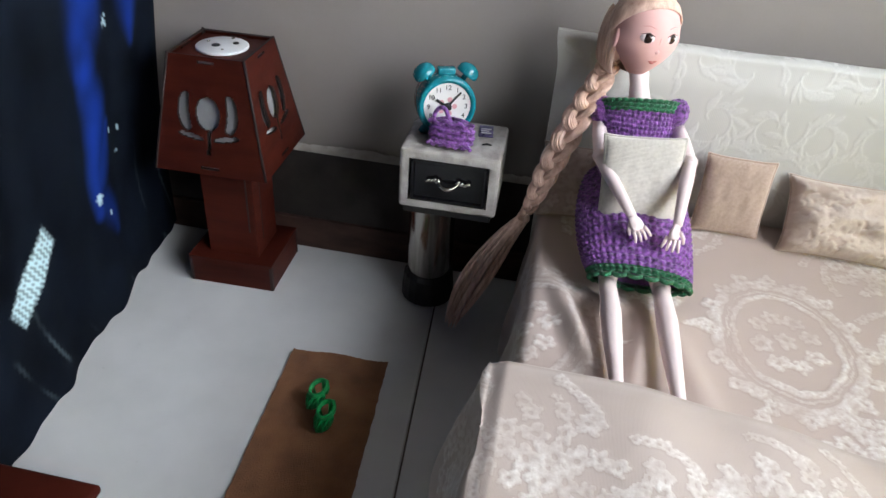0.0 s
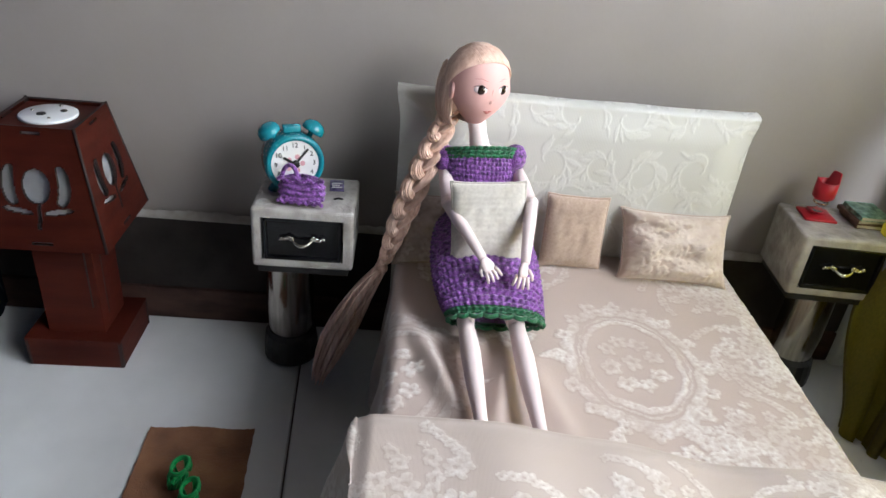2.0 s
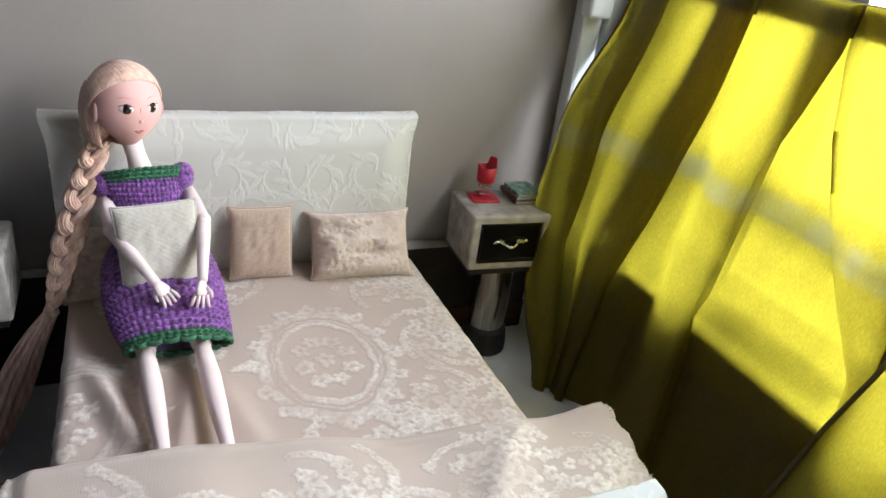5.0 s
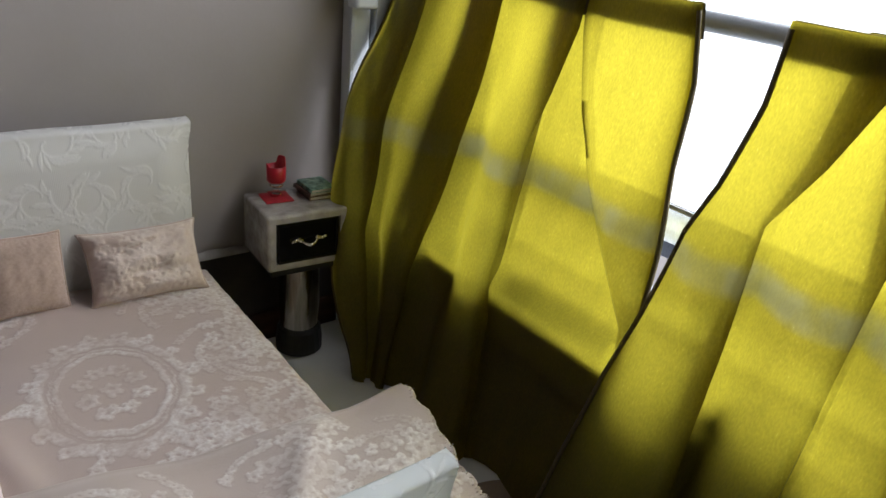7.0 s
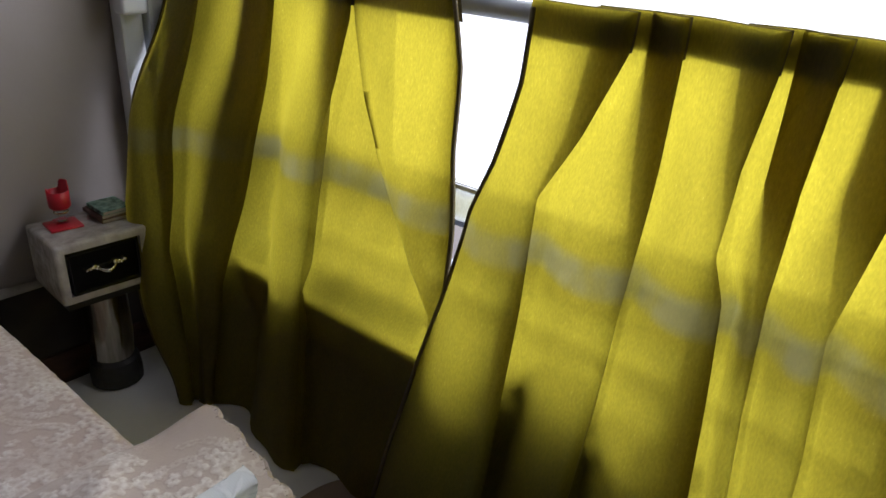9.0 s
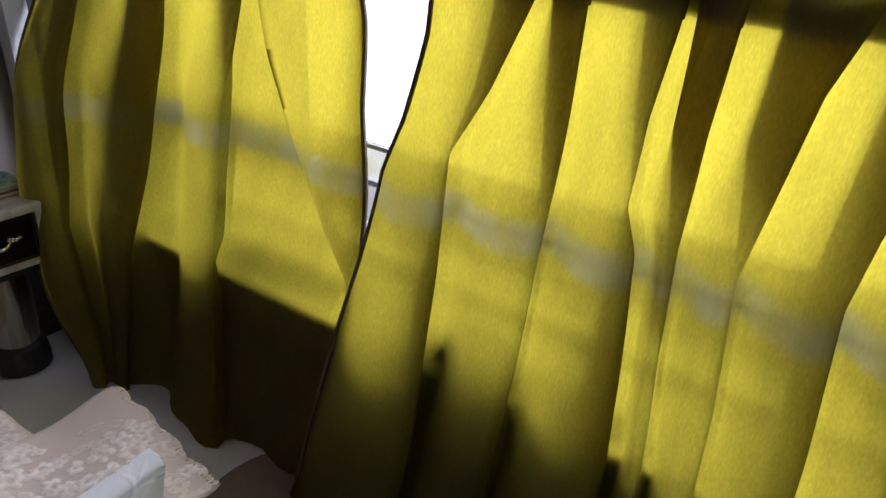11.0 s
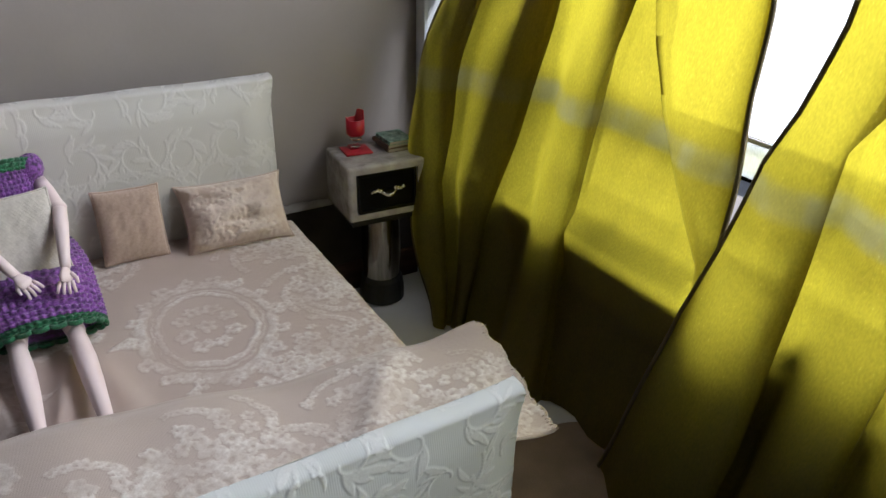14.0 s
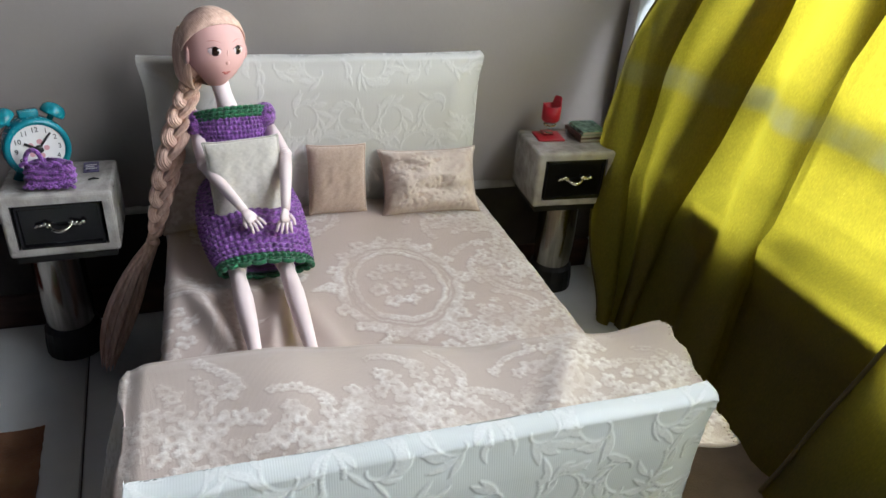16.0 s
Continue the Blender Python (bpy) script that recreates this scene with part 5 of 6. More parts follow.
# ---- bedside cabinets ----
def nightstand(name, m, label, width, depth, z0, z1, stem_at):
    ob = thing(name, m, label, "nightstand", "nightstands by the bed")
    w, t = width / 2, 0.010
    # wrapped box, open at the front
    bm = bmesh.new()
    box(bm, (-w, 0, z0), (w, depth, z1), 0.0042, 4)
    bm.normal_update()
    front = min((f for f in bm.faces if f.normal.y < -0.99), key=lambda f: -f.calc_area())
    bmesh.ops.inset_region(bm, faces=[front], thickness=t - 0.0042)
    hole = bmesh.ops.extrude_discrete_faces(bm, faces=[front])["faces"][0]
    bmesh.ops.translate(bm, verts=hole.verts, vec=(0, 0.035, 0))
    body = part("body", bm, M_FOIL, ob, "white marbled foil-wrapped box", smooth=False)
    # black drawer front with a raised rim
    dx, dz0, dz1 = w - t - 0.0006, z0 + 0.0085, z1 - 0.0085
    bm = bmesh.new()
    box(bm, (-dx, 0.0015, dz0), (dx, 0.03, dz1), 0.001)
    box(bm, (-dx, -0.0008, dz1 - 0.0035), (dx, 0.002, dz1), 0.0008)
    box(bm, (-dx, -0.0008, dz0), (dx, 0.002, dz0 + 0.0028), 0.0008)
    box(bm, (-dx, -0.0008, dz0), (-dx + 0.0028, 0.002, dz1), 0.0008)
    box(bm, (dx - 0.0028, -0.0008, dz0), (dx, 0.002, dz1), 0.0008)
    drawer = part("drawer", bm, M_BLACK, ob, "glossy black drawer front", smooth=False)
    # ornate bail handle
    bm = bmesh.new()
    zc = (dz0 + dz1) / 2
    for s in (-1, 1):
        leaf = bmesh.new()
        for k in range(4):
            x = s * (0.0085 + 0.0030 * k)
            blob(leaf, (x, -0.0012, zc + 0.002 + 0.0009 * math.sin(k * 2.2 + s)), (0.0023, 0.0011, 0.0023 - 0.0003 * k), (0, s * 35 * (k % 2), 0), u=10, v=7)
        part("rosette", leaf, M_SILVER, drawer, "silver leaf-shaped handle plate")
    tube(bm, [(x, -0.0015 - 0.0039 * (1 - (x / 0.0085) ** 2), zc + 0.001 - 0.0034 * (1 - (x / 0.0085) ** 2)) for x in np.linspace(-0.0085, 0.0085, 13)], [0.0010 + 0.0009 * (1 - abs(k - 6) / 6) for k in range(13)], 8)
    part("handle", bm, M_SILVER, drawer, "ornate silver bail handle")
    bm = bmesh.new()
    box(bm, (-w + 0.004, 0.003, z0 - 0.0065), (w - 0.004, depth - 0.003, z0 - 0.0003), 0.001)
    part("under_plate", bm, M_BLACK_MATT, ob, "black plate under the box", smooth=False)
    sx, sy = stem_at
    bm = bmesh.new()
    lathe(bm, [(0.0195, 0.026), (0.0205, 0.030), (0.0225, 0.060), (0.0215, z0 - 0.012), (0.0205, z0 - 0.0068)], 48, Matrix.Translation((sx, sy, 0)))
    part("stem", bm, M_STEEL, ob, "shiny steel cup used as a stem")
    bm = bmesh.new()
    lathe(bm, [(0.0235, 0.0), (0.0262, 0.002), (0.0262, 0.014), (0.0245, 0.028), (0.0215, 0.032), (0.0196, 0.0322)], 20, Matrix.Translation((sx, sy, 0)))
    part("foot", bm, M_BLACK_MATT, ob, "black faceted plastic foot", smooth=False)
    return ob


nightstand("nightstand", pose(-0.0745, -0.051, 0, 0, 0, 1), "white foil-wrapped nightstand with black drawer on a steel stem", 0.085, 0.070, 0.131, 0.187, (-0.0195, 0.052))
nightstand("nightstand", pose(0.4085, -0.0260, 0, 0, 0, -3.5), "white foil-wrapped nightstand near the curtain, books on top", 0.086, 0.072, 0.124, 0.185, (0.008, 0.042))


# ---- things on the nightstands ----
def words(text, size, deep):
    cu = bpy.data.curves.new("numeral", "FONT")
    cu.body, cu.size, cu.extrude, cu.align_x, cu.align_y = text, size, deep, "CENTER", "CENTER"
    ob = bpy.data.objects.new("numeral", cu)
    scene.collection.objects.link(ob)
    me = bpy.data.meshes.new_from_object(ob.evaluated_get(bpy.context.evaluated_depsgraph_get()))
    bpy.data.objects.remove(ob)
    bpy.data.curves.remove(cu)
    return me


def alarm_clock(m):
    ob = thing("alarm_clock", m, "teal twin-bell alarm clock on the nightstand", "clock")
    R, cz = 0.0252, 0.0262
    face = Matrix.Translation((0, 0, cz)) @ Matrix.Rotation(radians(90), 4, "X")
    bm = bmesh.new()
    lathe(bm, [(R * 0.80, -0.020), (R * 0.95, -0.014), (R, -0.004), (R, 0.009), (R * 0.97, 0.0125), (R * 0.84, 0.0135), (R * 0.80, 0.011), (0.002, 0.0105)], 56, face)
    part("case", bm, M_TEAL, ob)
    bm = bmesh.new()
    lathe(bm, [(R * 0.79, 0.0108), (R * 0.79, 0.0112), (0.001, 0.0113)], 48, face)
    dial = part("dial", bm, M_DIAL, ob, "white dial with black numerals", smooth=False)
    for h in range(1, 13):
        a = radians(90 - 30 * h)
        me = words(str(h), 0.0058, 0.00015)
        me.materials.append(M_INK)
        nb = new("numeral", me)
        nb.parent = dial
        nb.matrix_basis = face @ Matrix.Translation((R * 0.635 * math.cos(a), R * 0.635 * math.sin(a), 0.0117))
    bm = bmesh.new()
    for k in range(5):
        a = 2 * math.pi * k / 5
        lathe(bm, [(0.0022, 0.01135), (0.0022, 0.0115)], 12, face @ Matrix.Translation((0.0062 * math.cos(a), 0.0062 * math.sin(a), 0)))
    part("dial_print", bm, M_PINK, dial, "faint pink print", smooth=False)
    for nm, a, ln, w in (("hour_pointer", radians(90 - 30 * 10.1), 0.0115, 0.0011), ("minute_pointer", radians(90 - 6 * 7), 0.0165, 0.0008)):
        bm = bmesh.new()
        box(bm, (-0.004, -w, 0.0122), (ln, w, 0.0127), 0.0002, 1, face @ Matrix.Rotation(a, 4, "Z"))
        part(nm, bm, M_INK, dial, smooth=False)
    bm = bmesh.new()
    lathe(bm, [(0.0034, 0.0120), (0.0034, 0.0132), (0.0014, 0.0136)], 20, face)
    part("hub", bm, M_INK, dial)
    for s in (-1, 1):
        bm = bmesh.new()
        at = Matrix.Translation((s * 0.0165, 0, cz + 0.0225)) @ Matrix.Rotation(radians(s * 34), 4, "Y")
        lathe(bm, [(0.0022, -0.004), (0.0024, 0.001), (0.0095, 0.0012), (0.0098, 0.003), (0.0090, 0.0068), (0.0066, 0.0095), (0.003, 0.0108), (0.0015, 0.0112)], 30, at)
        part("bell", bm, M_TEAL, ob)
    bm = bmesh.new()
    box(bm, (-0.0075, -0.004, cz + 0.0245), (0.0075, 0.004, cz + 0.0305), 0.0014)
    tube(bm, [(0, 0, cz + 0.024), (0, 0, cz + 0.027)], 0.003, 10)
    part("hammer", bm, M_TEAL, ob)
    for s in (-1, 1):
        bm = bmesh.new()
        tube(bm, [(s * 0.0125, 0, cz - 0.0195), (s * 0.0165, 0, 0.003), (s * 0.0175, 0, 0.0)], [0.0042, 0.0040, 0.0046], 14)
        part("foot", bm, M_TEAL, ob)
    return ob


alarm_clock(pose(-0.0885, -0.010, 0.1872, -4, 0, 22))


def crochet_purse(m):
    ob = thing("crochet_purse", m, "small sparkling purple crochet purse before the clock", "purse")
    nu, nv = 90, 46
    a = np.linspace(0, 2 * math.pi, nu, endpoint=False)
    v = np.linspace(0, 1, nv)
    A, V = np.meshgrid(a, v)
    sx, sy = np.sign(np.cos(A)) * np.abs(np.cos(A)) ** 0.6, np.sign(np.sin(A)) * np.abs(np.sin(A)) ** 0.7
    prof = np.sqrt(np.clip(1 - (2 * V - 1) ** 4, 0.02, 1))
    st = 0.0013 * (np.sin(A * 15) * np.sin(V * 30 + 1.5 * np.sin(A * 15)))
    X = sx * (0.0195 * prof * (1 - 0.08 * V) + st)
    Y = sy * (0.0075 * prof + st)
    Z = V * 0.024 + 0.0014 * np.sin(A * 5) * V
    sheet_object("bag", np.stack([X, Y, Z], -1), M_PURPLE, ob, close=True)
    bm = bmesh.new()
    rs = np.random.RandomState(2)
    ring_pts = [(-0.010 + 0.006 * math.cos(t), -0.002, 0.022 + 0.010 * math.sin(t)) for t in np.linspace(-0.4, math.pi + 0.4, 16)]
    tube(bm, ring_pts, 0.0019, 8)
    part("handle", bm, M_PURPLE, ob)
    bm = bmesh.new()
    for k in range(22):
        x = -0.018 + 0.036 * k / 21
        blob(bm, (x, -0.0072, 0.021 + 0.0015 * math.sin(k)), (0.0018, 0.0016, 0.0018), u=8, v=6)
        blob(bm, (x, -0.0068, 0.003 + 0.001 * math.sin(k * 1.7)), (0.0018, 0.0016, 0.0018), u=8, v=6)
    part("stitched_rim", bm, M_PURPLE, ob)
    return ob


crochet_purse(pose(-0.0770, -0.0385, 0.1872, -12, 0, -4))

card = thing("printed_card", pose(-0.0520, 0.001, 0.1872, 0, 0, 6), "small dark blue printed card lying flat on the nightstand", "card")
bm = bmesh.new()
box(bm, (-0.0062, -0.011, 0), (0.0062, 0.011, 0.0007), 0.0002, 1)
part("sheet", bm, M_CARD, card, smooth=False)
bm = bmesh.new()
for k in range(3):
    box(bm, (-0.0045, 0.003 - 0.004 * k, 0.0008), (0.0045 - 0.002 * (k % 2), 0.0045 - 0.004 * k, 0.0010))
part("printed_bars", bm, M_DIAL, card, "pale printed bars", smooth=False)
bm = bmesh.new()
tube(bm, [(-0.004, -0.001, 0.0009), (0.0, 0.0006, 0.0012), (0.004, 0.0, 0.0009)], [0.0006, 0.0010, 0.0005], 6)
ob = tagged(part("hair_clip", bm, M_INK), "tiny black clip lying on the nightstand", "clip")
ob.matrix_basis = pose(-0.0475, -0.026, 0.1872)


def red_toy_lamp(m):
    ob = thing("toy_lamp", m, "small red plastic toy lamp on the nightstand", "toy")
    bm = bmesh.new()
    box(bm, (-0.0145, -0.0135, 0.0), (0.0145, 0.0135, 0.0022), 0.0008)
    box(bm, (-0.006, 0.0, 0.0022), (0.006, 0.012, 0.0045), 0.0012)
    part("base", bm, M_RED, ob)
    bm = bmesh.new()
    lathe(bm, [(0.0045, 0.0046), (0.0026, 0.008), (0.0024, 0.012), (0.0050, 0.0165)], 20, Matrix.Translation((0.001, 0.003, 0)))
    part("stem", bm, M_GLASS, ob, "clear plastic stem")
    bm = bmesh.new()
    tube(bm, [(0.001 + 0.0062 * math.cos(t), 0.003 + 0.0062 * math.sin(t), 0.0135) for t in np.linspace(0, 6.28, 24)], 0.0007, 6)
    part("ring", bm, M_STEM, ob, "golden ring")
    # cup, higher at one side
    bm = bmesh.new()
    n = 36
    rings = []
    for r, lift in ((0.0020, None), (0.0080, None), (0.0098, 0.0), (0.0098, 1.0), (0.0086, 1.0), (0.0084, 0.0)):
        row = []
        for j in range(n):
            a = 2 * math.pi * j / n
            rim = 0.0345 + 0.0085 * float(soft(np.array(math.cos(a - 0.5)), 0.72, 0.9)) + 0.0022 * float(soft(np.array(math.cos(a - 3.0)), 0.8, 0.95))
            z = 0.0165 if r == 0.0020 else 0.0172 if lift is None else 0.0195 if lift == 0 else rim
            row.append(bm.verts.new((0.001 + r * math.cos(a), 0.003 + r * math.sin(a), z)))
        rings.append(row)
    for a, b in zip(rings[:-1], rings[1:]):
        for j in range(n):
            bm.faces.new((a[j], a[(j + 1) % n], b[(j + 1) % n], b[j]))
    bm.faces.new(rings[0][::-1])
    bm.faces.new(rings[-1])
    part("cup", bm, M_RED, ob)
    return ob


red_toy_lamp(pose(0.3945, 0.0205, 0.1852, 0, 0, -6))


def tiny_book(m, cover, label):
    ob = thing("tiny_book", m, label, "book", "stack of tiny books")
    bm = bmesh.new()
    box(bm, (-0.0135, -0.0165, 0.0005), (0.0130, 0.0165, 0.0032))
    part("pages", bm, M_PAGES, ob, smooth=False)
    bm = bmesh.new()
    box(bm, (-0.0142, -0.0172, 0.0033), (0.0138, 0.0172, 0.0040), 0.0002, 1)
    box(bm, (-0.0142, -0.0172, 0.0), (0.0138, 0.0172, 0.0004))
    box(bm, (-0.0142, -0.0172, 0.0004), (-0.0136, 0.0172, 0.0033))
    part("cover", bm, cover, ob, smooth=False)
    return ob


for k, (dx, dy, turn) in enumerate(((0.001, 0.0, -3), (-0.001, 0.0015, 4), (0.0015, -0.001, -1))):
    tiny_book(pose(0.4365 + dx, 0.0165 + dy, 0.1852 + 0.0042 * k, 0, 0, turn), M_BOOK if k == 2 else M_BOOK_SIDE, "tiny green patterned book on top of the stack" if k == 2 else "tiny brown book in the stack on the nightstand")


# ---- wooden lamp ----
def tulip(x, z):
    """Whether a place of the shade's panel lies in its cut-out tulip."""
    x, z = x / 1.3, (z - 0.055) / 0.88
    a = (abs(x) / 0.0085) ** 2 + (z / 0.017) ** 2 < 1
    b = ((abs(x) - 0.0148) / 0.0062) ** 2 + ((z - 0.001) / 0.0195) ** 2 < 1 and not ((abs(x) - 0.0088) / 0.0042) ** 2 + ((z - 0.004) / 0.022) ** 2 < 1
    c = ((abs(x) - 0.0125) / 0.0095) ** 2 + ((z + 0.0235 - 0.25 * (abs(x) - 0.0125)) / 0.0030) ** 2 < 1
    d = abs(x - 0.05 * (z + 0.035)) < 0.0013 and -0.042 < z < -0.016
    return a or b or c or d


def wooden_lamp(m):
    ob = thing("table_lamp", m, "red-brown laser-cut wooden lamp with tulip cut-outs standing on the floor", "lamp")
    # foot: stepped box with dark joints
    bm = bmesh.new()
    box(bm, (-0.0425, -0.0365, 0.0), (0.0425, 0.0365, 0.029), 0.0008)
    foot = part("foot", bm, M_WOOD, ob, smooth=False)
    bm = bmesh.new()
    box(bm, (-0.0430, -0.0370, 0.0285), (0.0430, 0.0370, 0.0312), 0.0005)
    part("foot_lid", bm, M_WOOD, ob, smooth=False)
    for s in (-1, 1):
        for lo, hi in (((s * 0.0415 - 0.0013, -0.0371, 0.001), (s * 0.0415 + 0.0013, -0.0362, 0.028)), ((0.0422, s * 0.0350 - 0.0013, 0.001), (0.0431, s * 0.0350 + 0.0013, 0.028))):
            bm = bmesh.new()
            box(bm, lo, hi)
            part("joint", bm, M_WOOD_EDGE, foot, "dark burnt joint", smooth=False)
    bm = bmesh.new()
    box(bm, (-0.0255, -0.0245, 0.031), (0.0255, 0.0245, 0.145), 0.0008)
    column = part("column", bm, M_WOOD, ob, smooth=False)
    bm = bmesh.new()
    box(bm, (0.0253, -0.0105, 0.045), (0.0259, -0.0085, 0.125))
    box(bm, (0.0180, -0.0250, 0.060), (0.0195, -0.0243, 0.125))
    part("slot", bm, M_WOOD_EDGE, column, "dark burnt slot", smooth=False)
    # four leaning panels with the flower cut through
    H, wb, wt, z0 = 0.1035, 0.0520, 0.0340, 0.135
    lean = math.atan2(wb - wt, 0.102)
    n = 84
    bm = bmesh.new()
    grid, th = {}, 0.0028
    keep = {}
    for i in range(n):
        for j in range(n):
            u, v = (i + 0.5) / n * 2 - 1, (j + 0.5) / n
            z = v * H
            half = wb + (wt - wb) * v
            x = u * half
            hole = tulip(x, z) or (abs(z - 0.098) < 0.0012 and abs(x) < 0.0075) or (abs(z - 0.006) < 0.0012 and abs(x) < 0.0085)
            keep[i, j] = not hole
    def vert(i, j, back):
        key = (i, j, back)
        if key not in grid:
            v = j / n
            half = wb + (wt - wb) * v
            grid[key] = bm.verts.new(((i / n * 2 - 1) * half, th if back else 0.0, v * H))
        return grid[key]
    for (i, j), ok in keep.items():
        if not ok:
            continue
        q = [(i, j), (i + 1, j), (i + 1, j + 1), (i, j + 1)]
        bm.faces.new([vert(*c, False) for c in q])
        for a, b, di, dj in ((0, 1, 0, -1), (1, 2, 1, 0), (2, 3, 0, 1), (3, 0, -1, 0)):
            if not keep.get((i + di, j + dj), False):
                f = bm.faces.new([vert(*q[b], False), vert(*q[a], False), vert(*q[a], True), vert(*q[b], True)])
                f.material_index = 1
    panel_ob = part("shade_panel", bm, (M_WOOD, M_WOOD_EDGE), ob, "wooden panel with a tulip cut through", smooth=False)
    for k in range(4):
        p = panel_ob if k == 0 else new("shade_panel", panel_ob.data)
        p.parent = ob
        p["label"] = "wooden panel with a tulip cut through"
        p.matrix_basis = Matrix.Rotation(radians(90 * k), 4, "Z") @ Matrix.Translation((0, -wb, z0)) @ Matrix.Rotation(-lean, 4, "X")
    # pale liner inside
    bm = bmesh.new()
    lo = [bm.verts.new((sx * (wb - 0.006), sy * (wb - 0.006), z0 + 0.004)) for sx, sy in ((-1, -1), (1, -1), (1, 1), (-1, 1))]
    hi = [bm.verts.new((sx * (wt - 0.006), sy * (wt - 0.006), z0 + 0.098)) for sx, sy in ((-1, -1), (1, -1), (1, 1), (-1, 1))]
    for k in range(4):
        bm.faces.new((lo[k], lo[(k + 1) % 4], hi[(k + 1) % 4], hi[k]))
    part("liner", bm, M_PAPER, ob, "grey-white paper liner", smooth=False)
    # corner posts of dark edge, top plate sunk below the rim
    for sx, sy in ((-1, -1), (1, -1), (1, 1), (-1, 1)):
        bm = bmesh.new()
        tube(bm, [(sx * (wb - 0.0006), sy * (wb - 0.0006), z0), (sx * (wt - 0.0006), sy * (wt - 0.0006), z0 + 0.1025)], 0.0013, 6)
        part("corner_joint", bm, M_WOOD_EDGE, ob, "dark burnt corner joint")
    bm = bmesh.new()
    box(bm, (-wt + 0.003, -wt + 0.003, z0 + 0.0965), (wt - 0.003, wt - 0.003, z0 + 0.0990), 0.0004, 1)
    lid = part("top_plate", bm, M_WOOD, ob, smooth=False)
    bm = bmesh.new()
    lathe(bm, [(0.0225, z0 + 0.0992), (0.0225, z0 + 0.1010), (0.0215, z0 + 0.1016), (0.001, z0 + 0.1017)], 48)
    disc = part("socket_cover", bm, M_DISC, lid, "round white plastic socket cover")
    for x, y, r in ((-0.004, -0.004, 0.0038), (0.010, 0.006, 0.0028), (-0.014, 0.003, 0.0014), (0.006, -0.013, 0.0012), (0.003, 0.017, 0.0016)):
        bm = bmesh.new()
        lathe(bm, [(r, z0 + 0.1018), (r * 0.9, z0 + 0.1026), (0.0004, z0 + 0.1028)], 16, Matrix.Translation((x, y, 0)))
        part("screw", bm, M_INK if r > 0.002 else M_SILVER, disc)
    bm = bmesh.new()
    box(bm, (-0.020, -0.020, 0.128), (0.020, 0.020, 0.134), 0.001)
    part("holder", bm, M_WOOD, ob, smooth=False)
    return ob


wooden_lamp(pose(-0.2885, -0.0055, 0.0, 0, 0, 1.5))


# ---- rugs, shoes and the low bench ----
def felt(name, outline, high, material, label, category="rug"):
    bm = bmesh.new()
    lo = [bm.verts.new((x, y, 0.0003)) for x, y in outline]
    hi = [bm.verts.new((x + 0.0004, y, high)) for x, y in outline]
    n = len(outline)
    for j in range(n):
        bm.faces.new((lo[j], lo[(j + 1) % n], hi[(j + 1) % n], hi[j]))
    bm.faces.new(hi)
    return tagged(part(name, bm, material, smooth=False), label, category)


rs = np.random.RandomState(6)
corners = [(-0.1955, -0.115), (-0.186, -0.292), (-0.0945, -0.288), (-0.1075, -0.111)]
outline = []
for k in range(4):
    a, b = Vector((*corners[k], 0)), Vector((*corners[(k + 1) % 4], 0))
    for t in np.linspace(0, 1, 40, endpoint=False):
        p = a.lerp(b, t)
        outline.append((p.x + rs.uniform(-0.0005, 0.0005), p.y + rs.uniform(-0.0005, 0.0005) + 0.0012 * math.sin(t * 9 + k)))
felt("rug", outline, 0.0016, M_RUG, "rectangular brown felt rug on the tiled floor")
outline = []
for t in np.linspace(0, 2 * math.pi, 90, endpoint=False):
    c, s = math.cos(t), math.sin(t)
    outline.append((0.434 + 0.075 * (abs(c) ** 0.75) * np.sign(c), -0.352 + 0.088 * (abs(s) ** 0.75) * np.sign(s)))
felt("rug", outline, 0.0016, M_MAT, "rounded dull brown mat on the floor between bed and curtain")


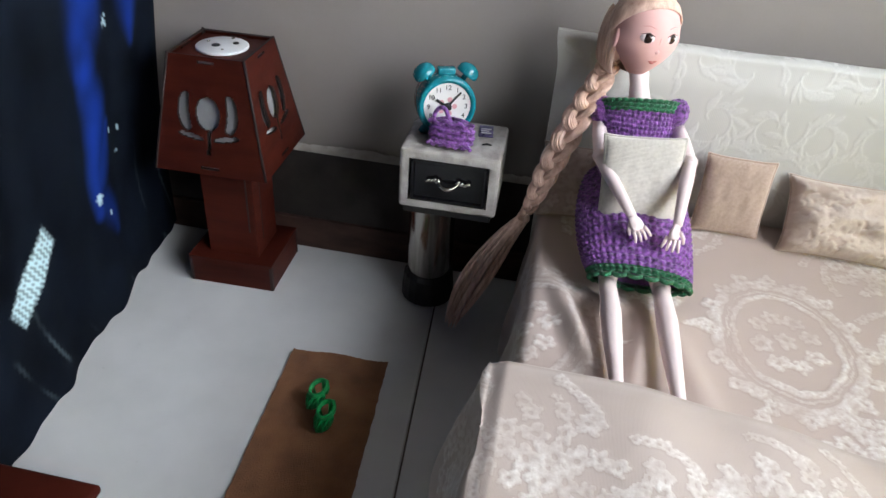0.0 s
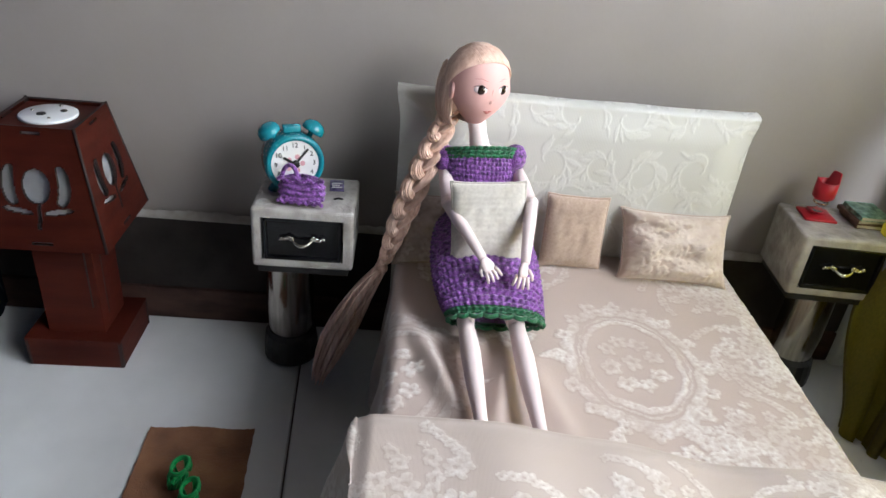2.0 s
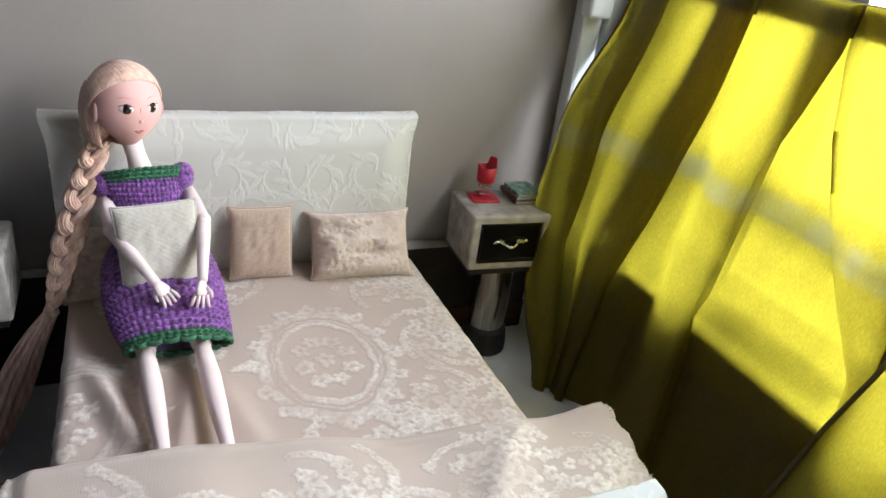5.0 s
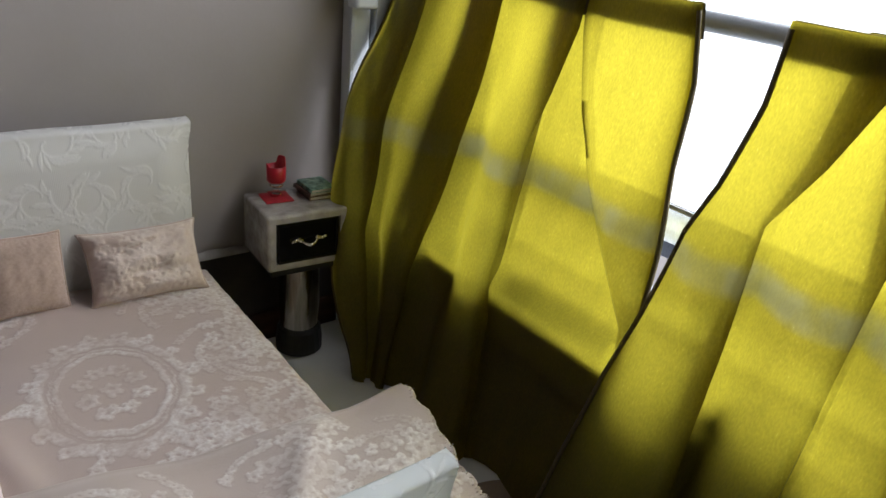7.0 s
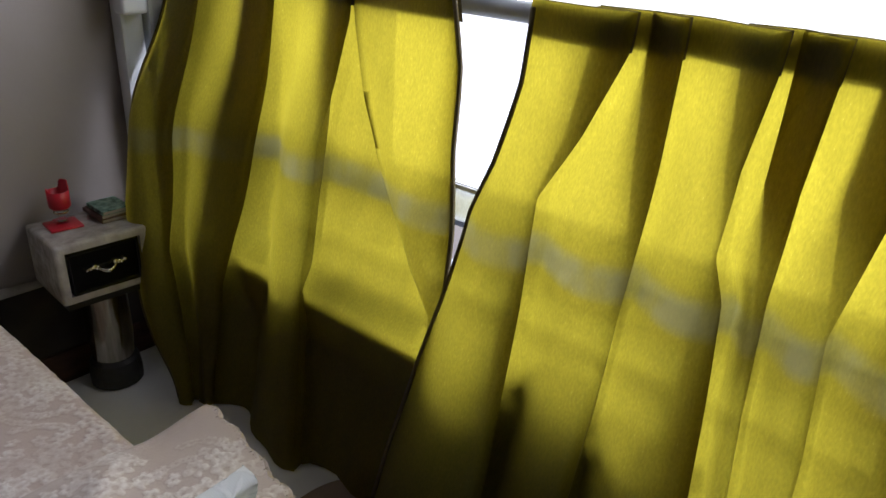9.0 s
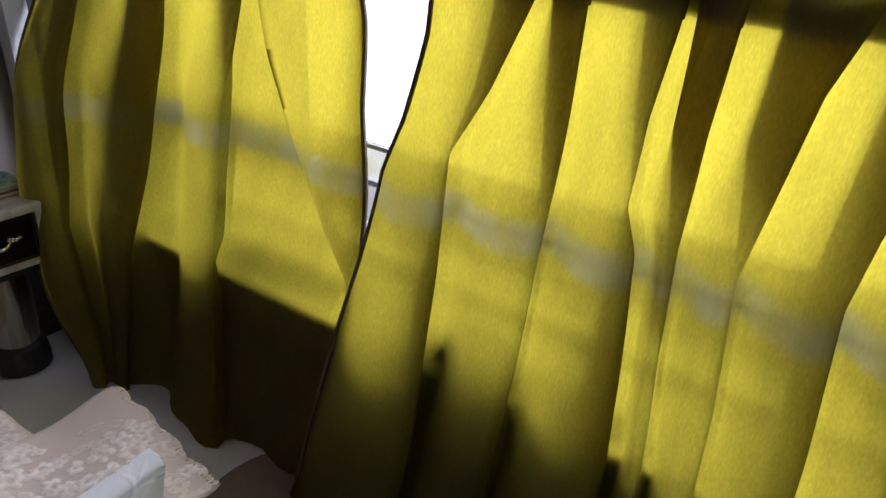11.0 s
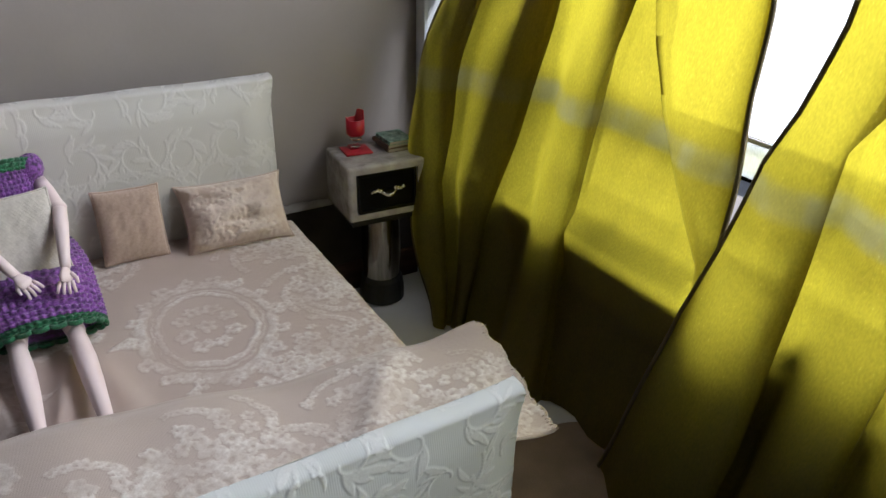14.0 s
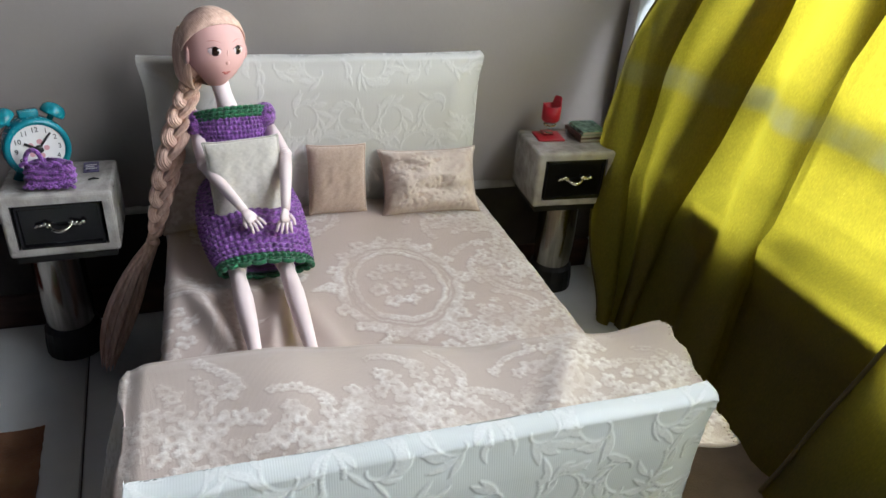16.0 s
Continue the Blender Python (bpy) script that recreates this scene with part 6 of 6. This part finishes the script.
def sandal(m):
    ob = thing("doll_shoe", m, "bright green plastic doll sandal with open straps on the rug", "shoe", "pair of doll shoes")

    def sole_edge(a):
        return Vector((0.0056 * math.cos(a), 0.0092 * math.sin(a) - 0.0010, 0.0042 + 0.0022 * math.sin(a)))

    def rim(a):
        return Vector((0.0064 * math.cos(a), 0.0072 * math.sin(a) + 0.0020, 0.0178 + 0.0026 * math.sin(a)))

    bm = bmesh.new()
    n = 36
    rows = [[bm.verts.new((p.x * k, (p.y + 0.001) * k - 0.001, z)) for p, z in ((sole_edge(2 * math.pi * q / n), h(sole_edge(2 * math.pi * q / n))) for q in range(n))] for k, h in ((0.86, lambda p: 0.0), (0.92, lambda p: 0.0012), (1.0, lambda p: p.z - 0.0008), (0.96, lambda p: p.z))]
    for a, b in zip(rows[:-1], rows[1:]):
        for q in range(n):
            bm.faces.new((a[q], a[(q + 1) % n], b[(q + 1) % n], b[q]))
    bm.faces.new(rows[0][::-1])
    bm.faces.new(rows[-1])
    part("sole", bm, M_SHOE, ob)
    bm = bmesh.new()
    lip = [rim(2 * math.pi * q / 40) for q in range(41)]
    tube(bm, lip, 0.0013, 8)
    tube(bm, [p * 1.0 + Vector((0, 0, -0.0022)) for p in lip], 0.0014, 8)
    part("ankle_band", bm, M_SHOE, ob)
    bm = bmesh.new()
    tube(bm, [sole_edge(1.57), Vector((0, 0.0098, 0.011)), rim(1.57)], [0.0030, 0.0032, 0.0028], 10, flat=0.5)
    part("heel_strap", bm, M_SHOE, ob)
    # crossing straps between the ankle band and the sole
    for k in range(7):
        a = math.pi * 0.88 + k * math.pi * 1.24 / 6
        for turn in (-0.52, 0.52):
            if 0.8 < (a + turn) / math.pi < 2.2:
                bm = bmesh.new()
                low, high = sole_edge(a), rim(a + turn)
                tube(bm, [low, low.lerp(high, 0.5) * 1.0 + Vector((0.0012 * math.cos(a), 0.0016 * math.sin(a), 0)), high + Vector((0, 0, -0.002))], [0.0012, 0.0010, 0.0011], 7)
                part("strap", bm, M_SHOE, ob)
    return ob


shoe = sandal(pose(-0.152, -0.174, 0.0017, 0, 0, -32))
copy_thing(shoe, pose(-0.138, -0.195, 0.0017, 0, 0, -22))

bench = thing("toy_bench", pose(-0.318, -0.352, 0), "low red-brown wooden toy bench on the floor", "bench")
bm = bmesh.new()
box(bm, (-0.066, -0.040, 0.034), (0.066, 0.040, 0.041), 0.0035, 3)
part("seat", bm, M_WOOD, bench)
for sx in (-1, 1):
    for sy in (-1, 1):
        bm = bmesh.new()
        box(bm, (sx * 0.055 - 0.005, sy * 0.030 - 0.005, 0.0), (sx * 0.055 + 0.005, sy * 0.030 + 0.005, 0.0342), 0.001)
        part("leg", bm, M_WOOD, bench, smooth=False)
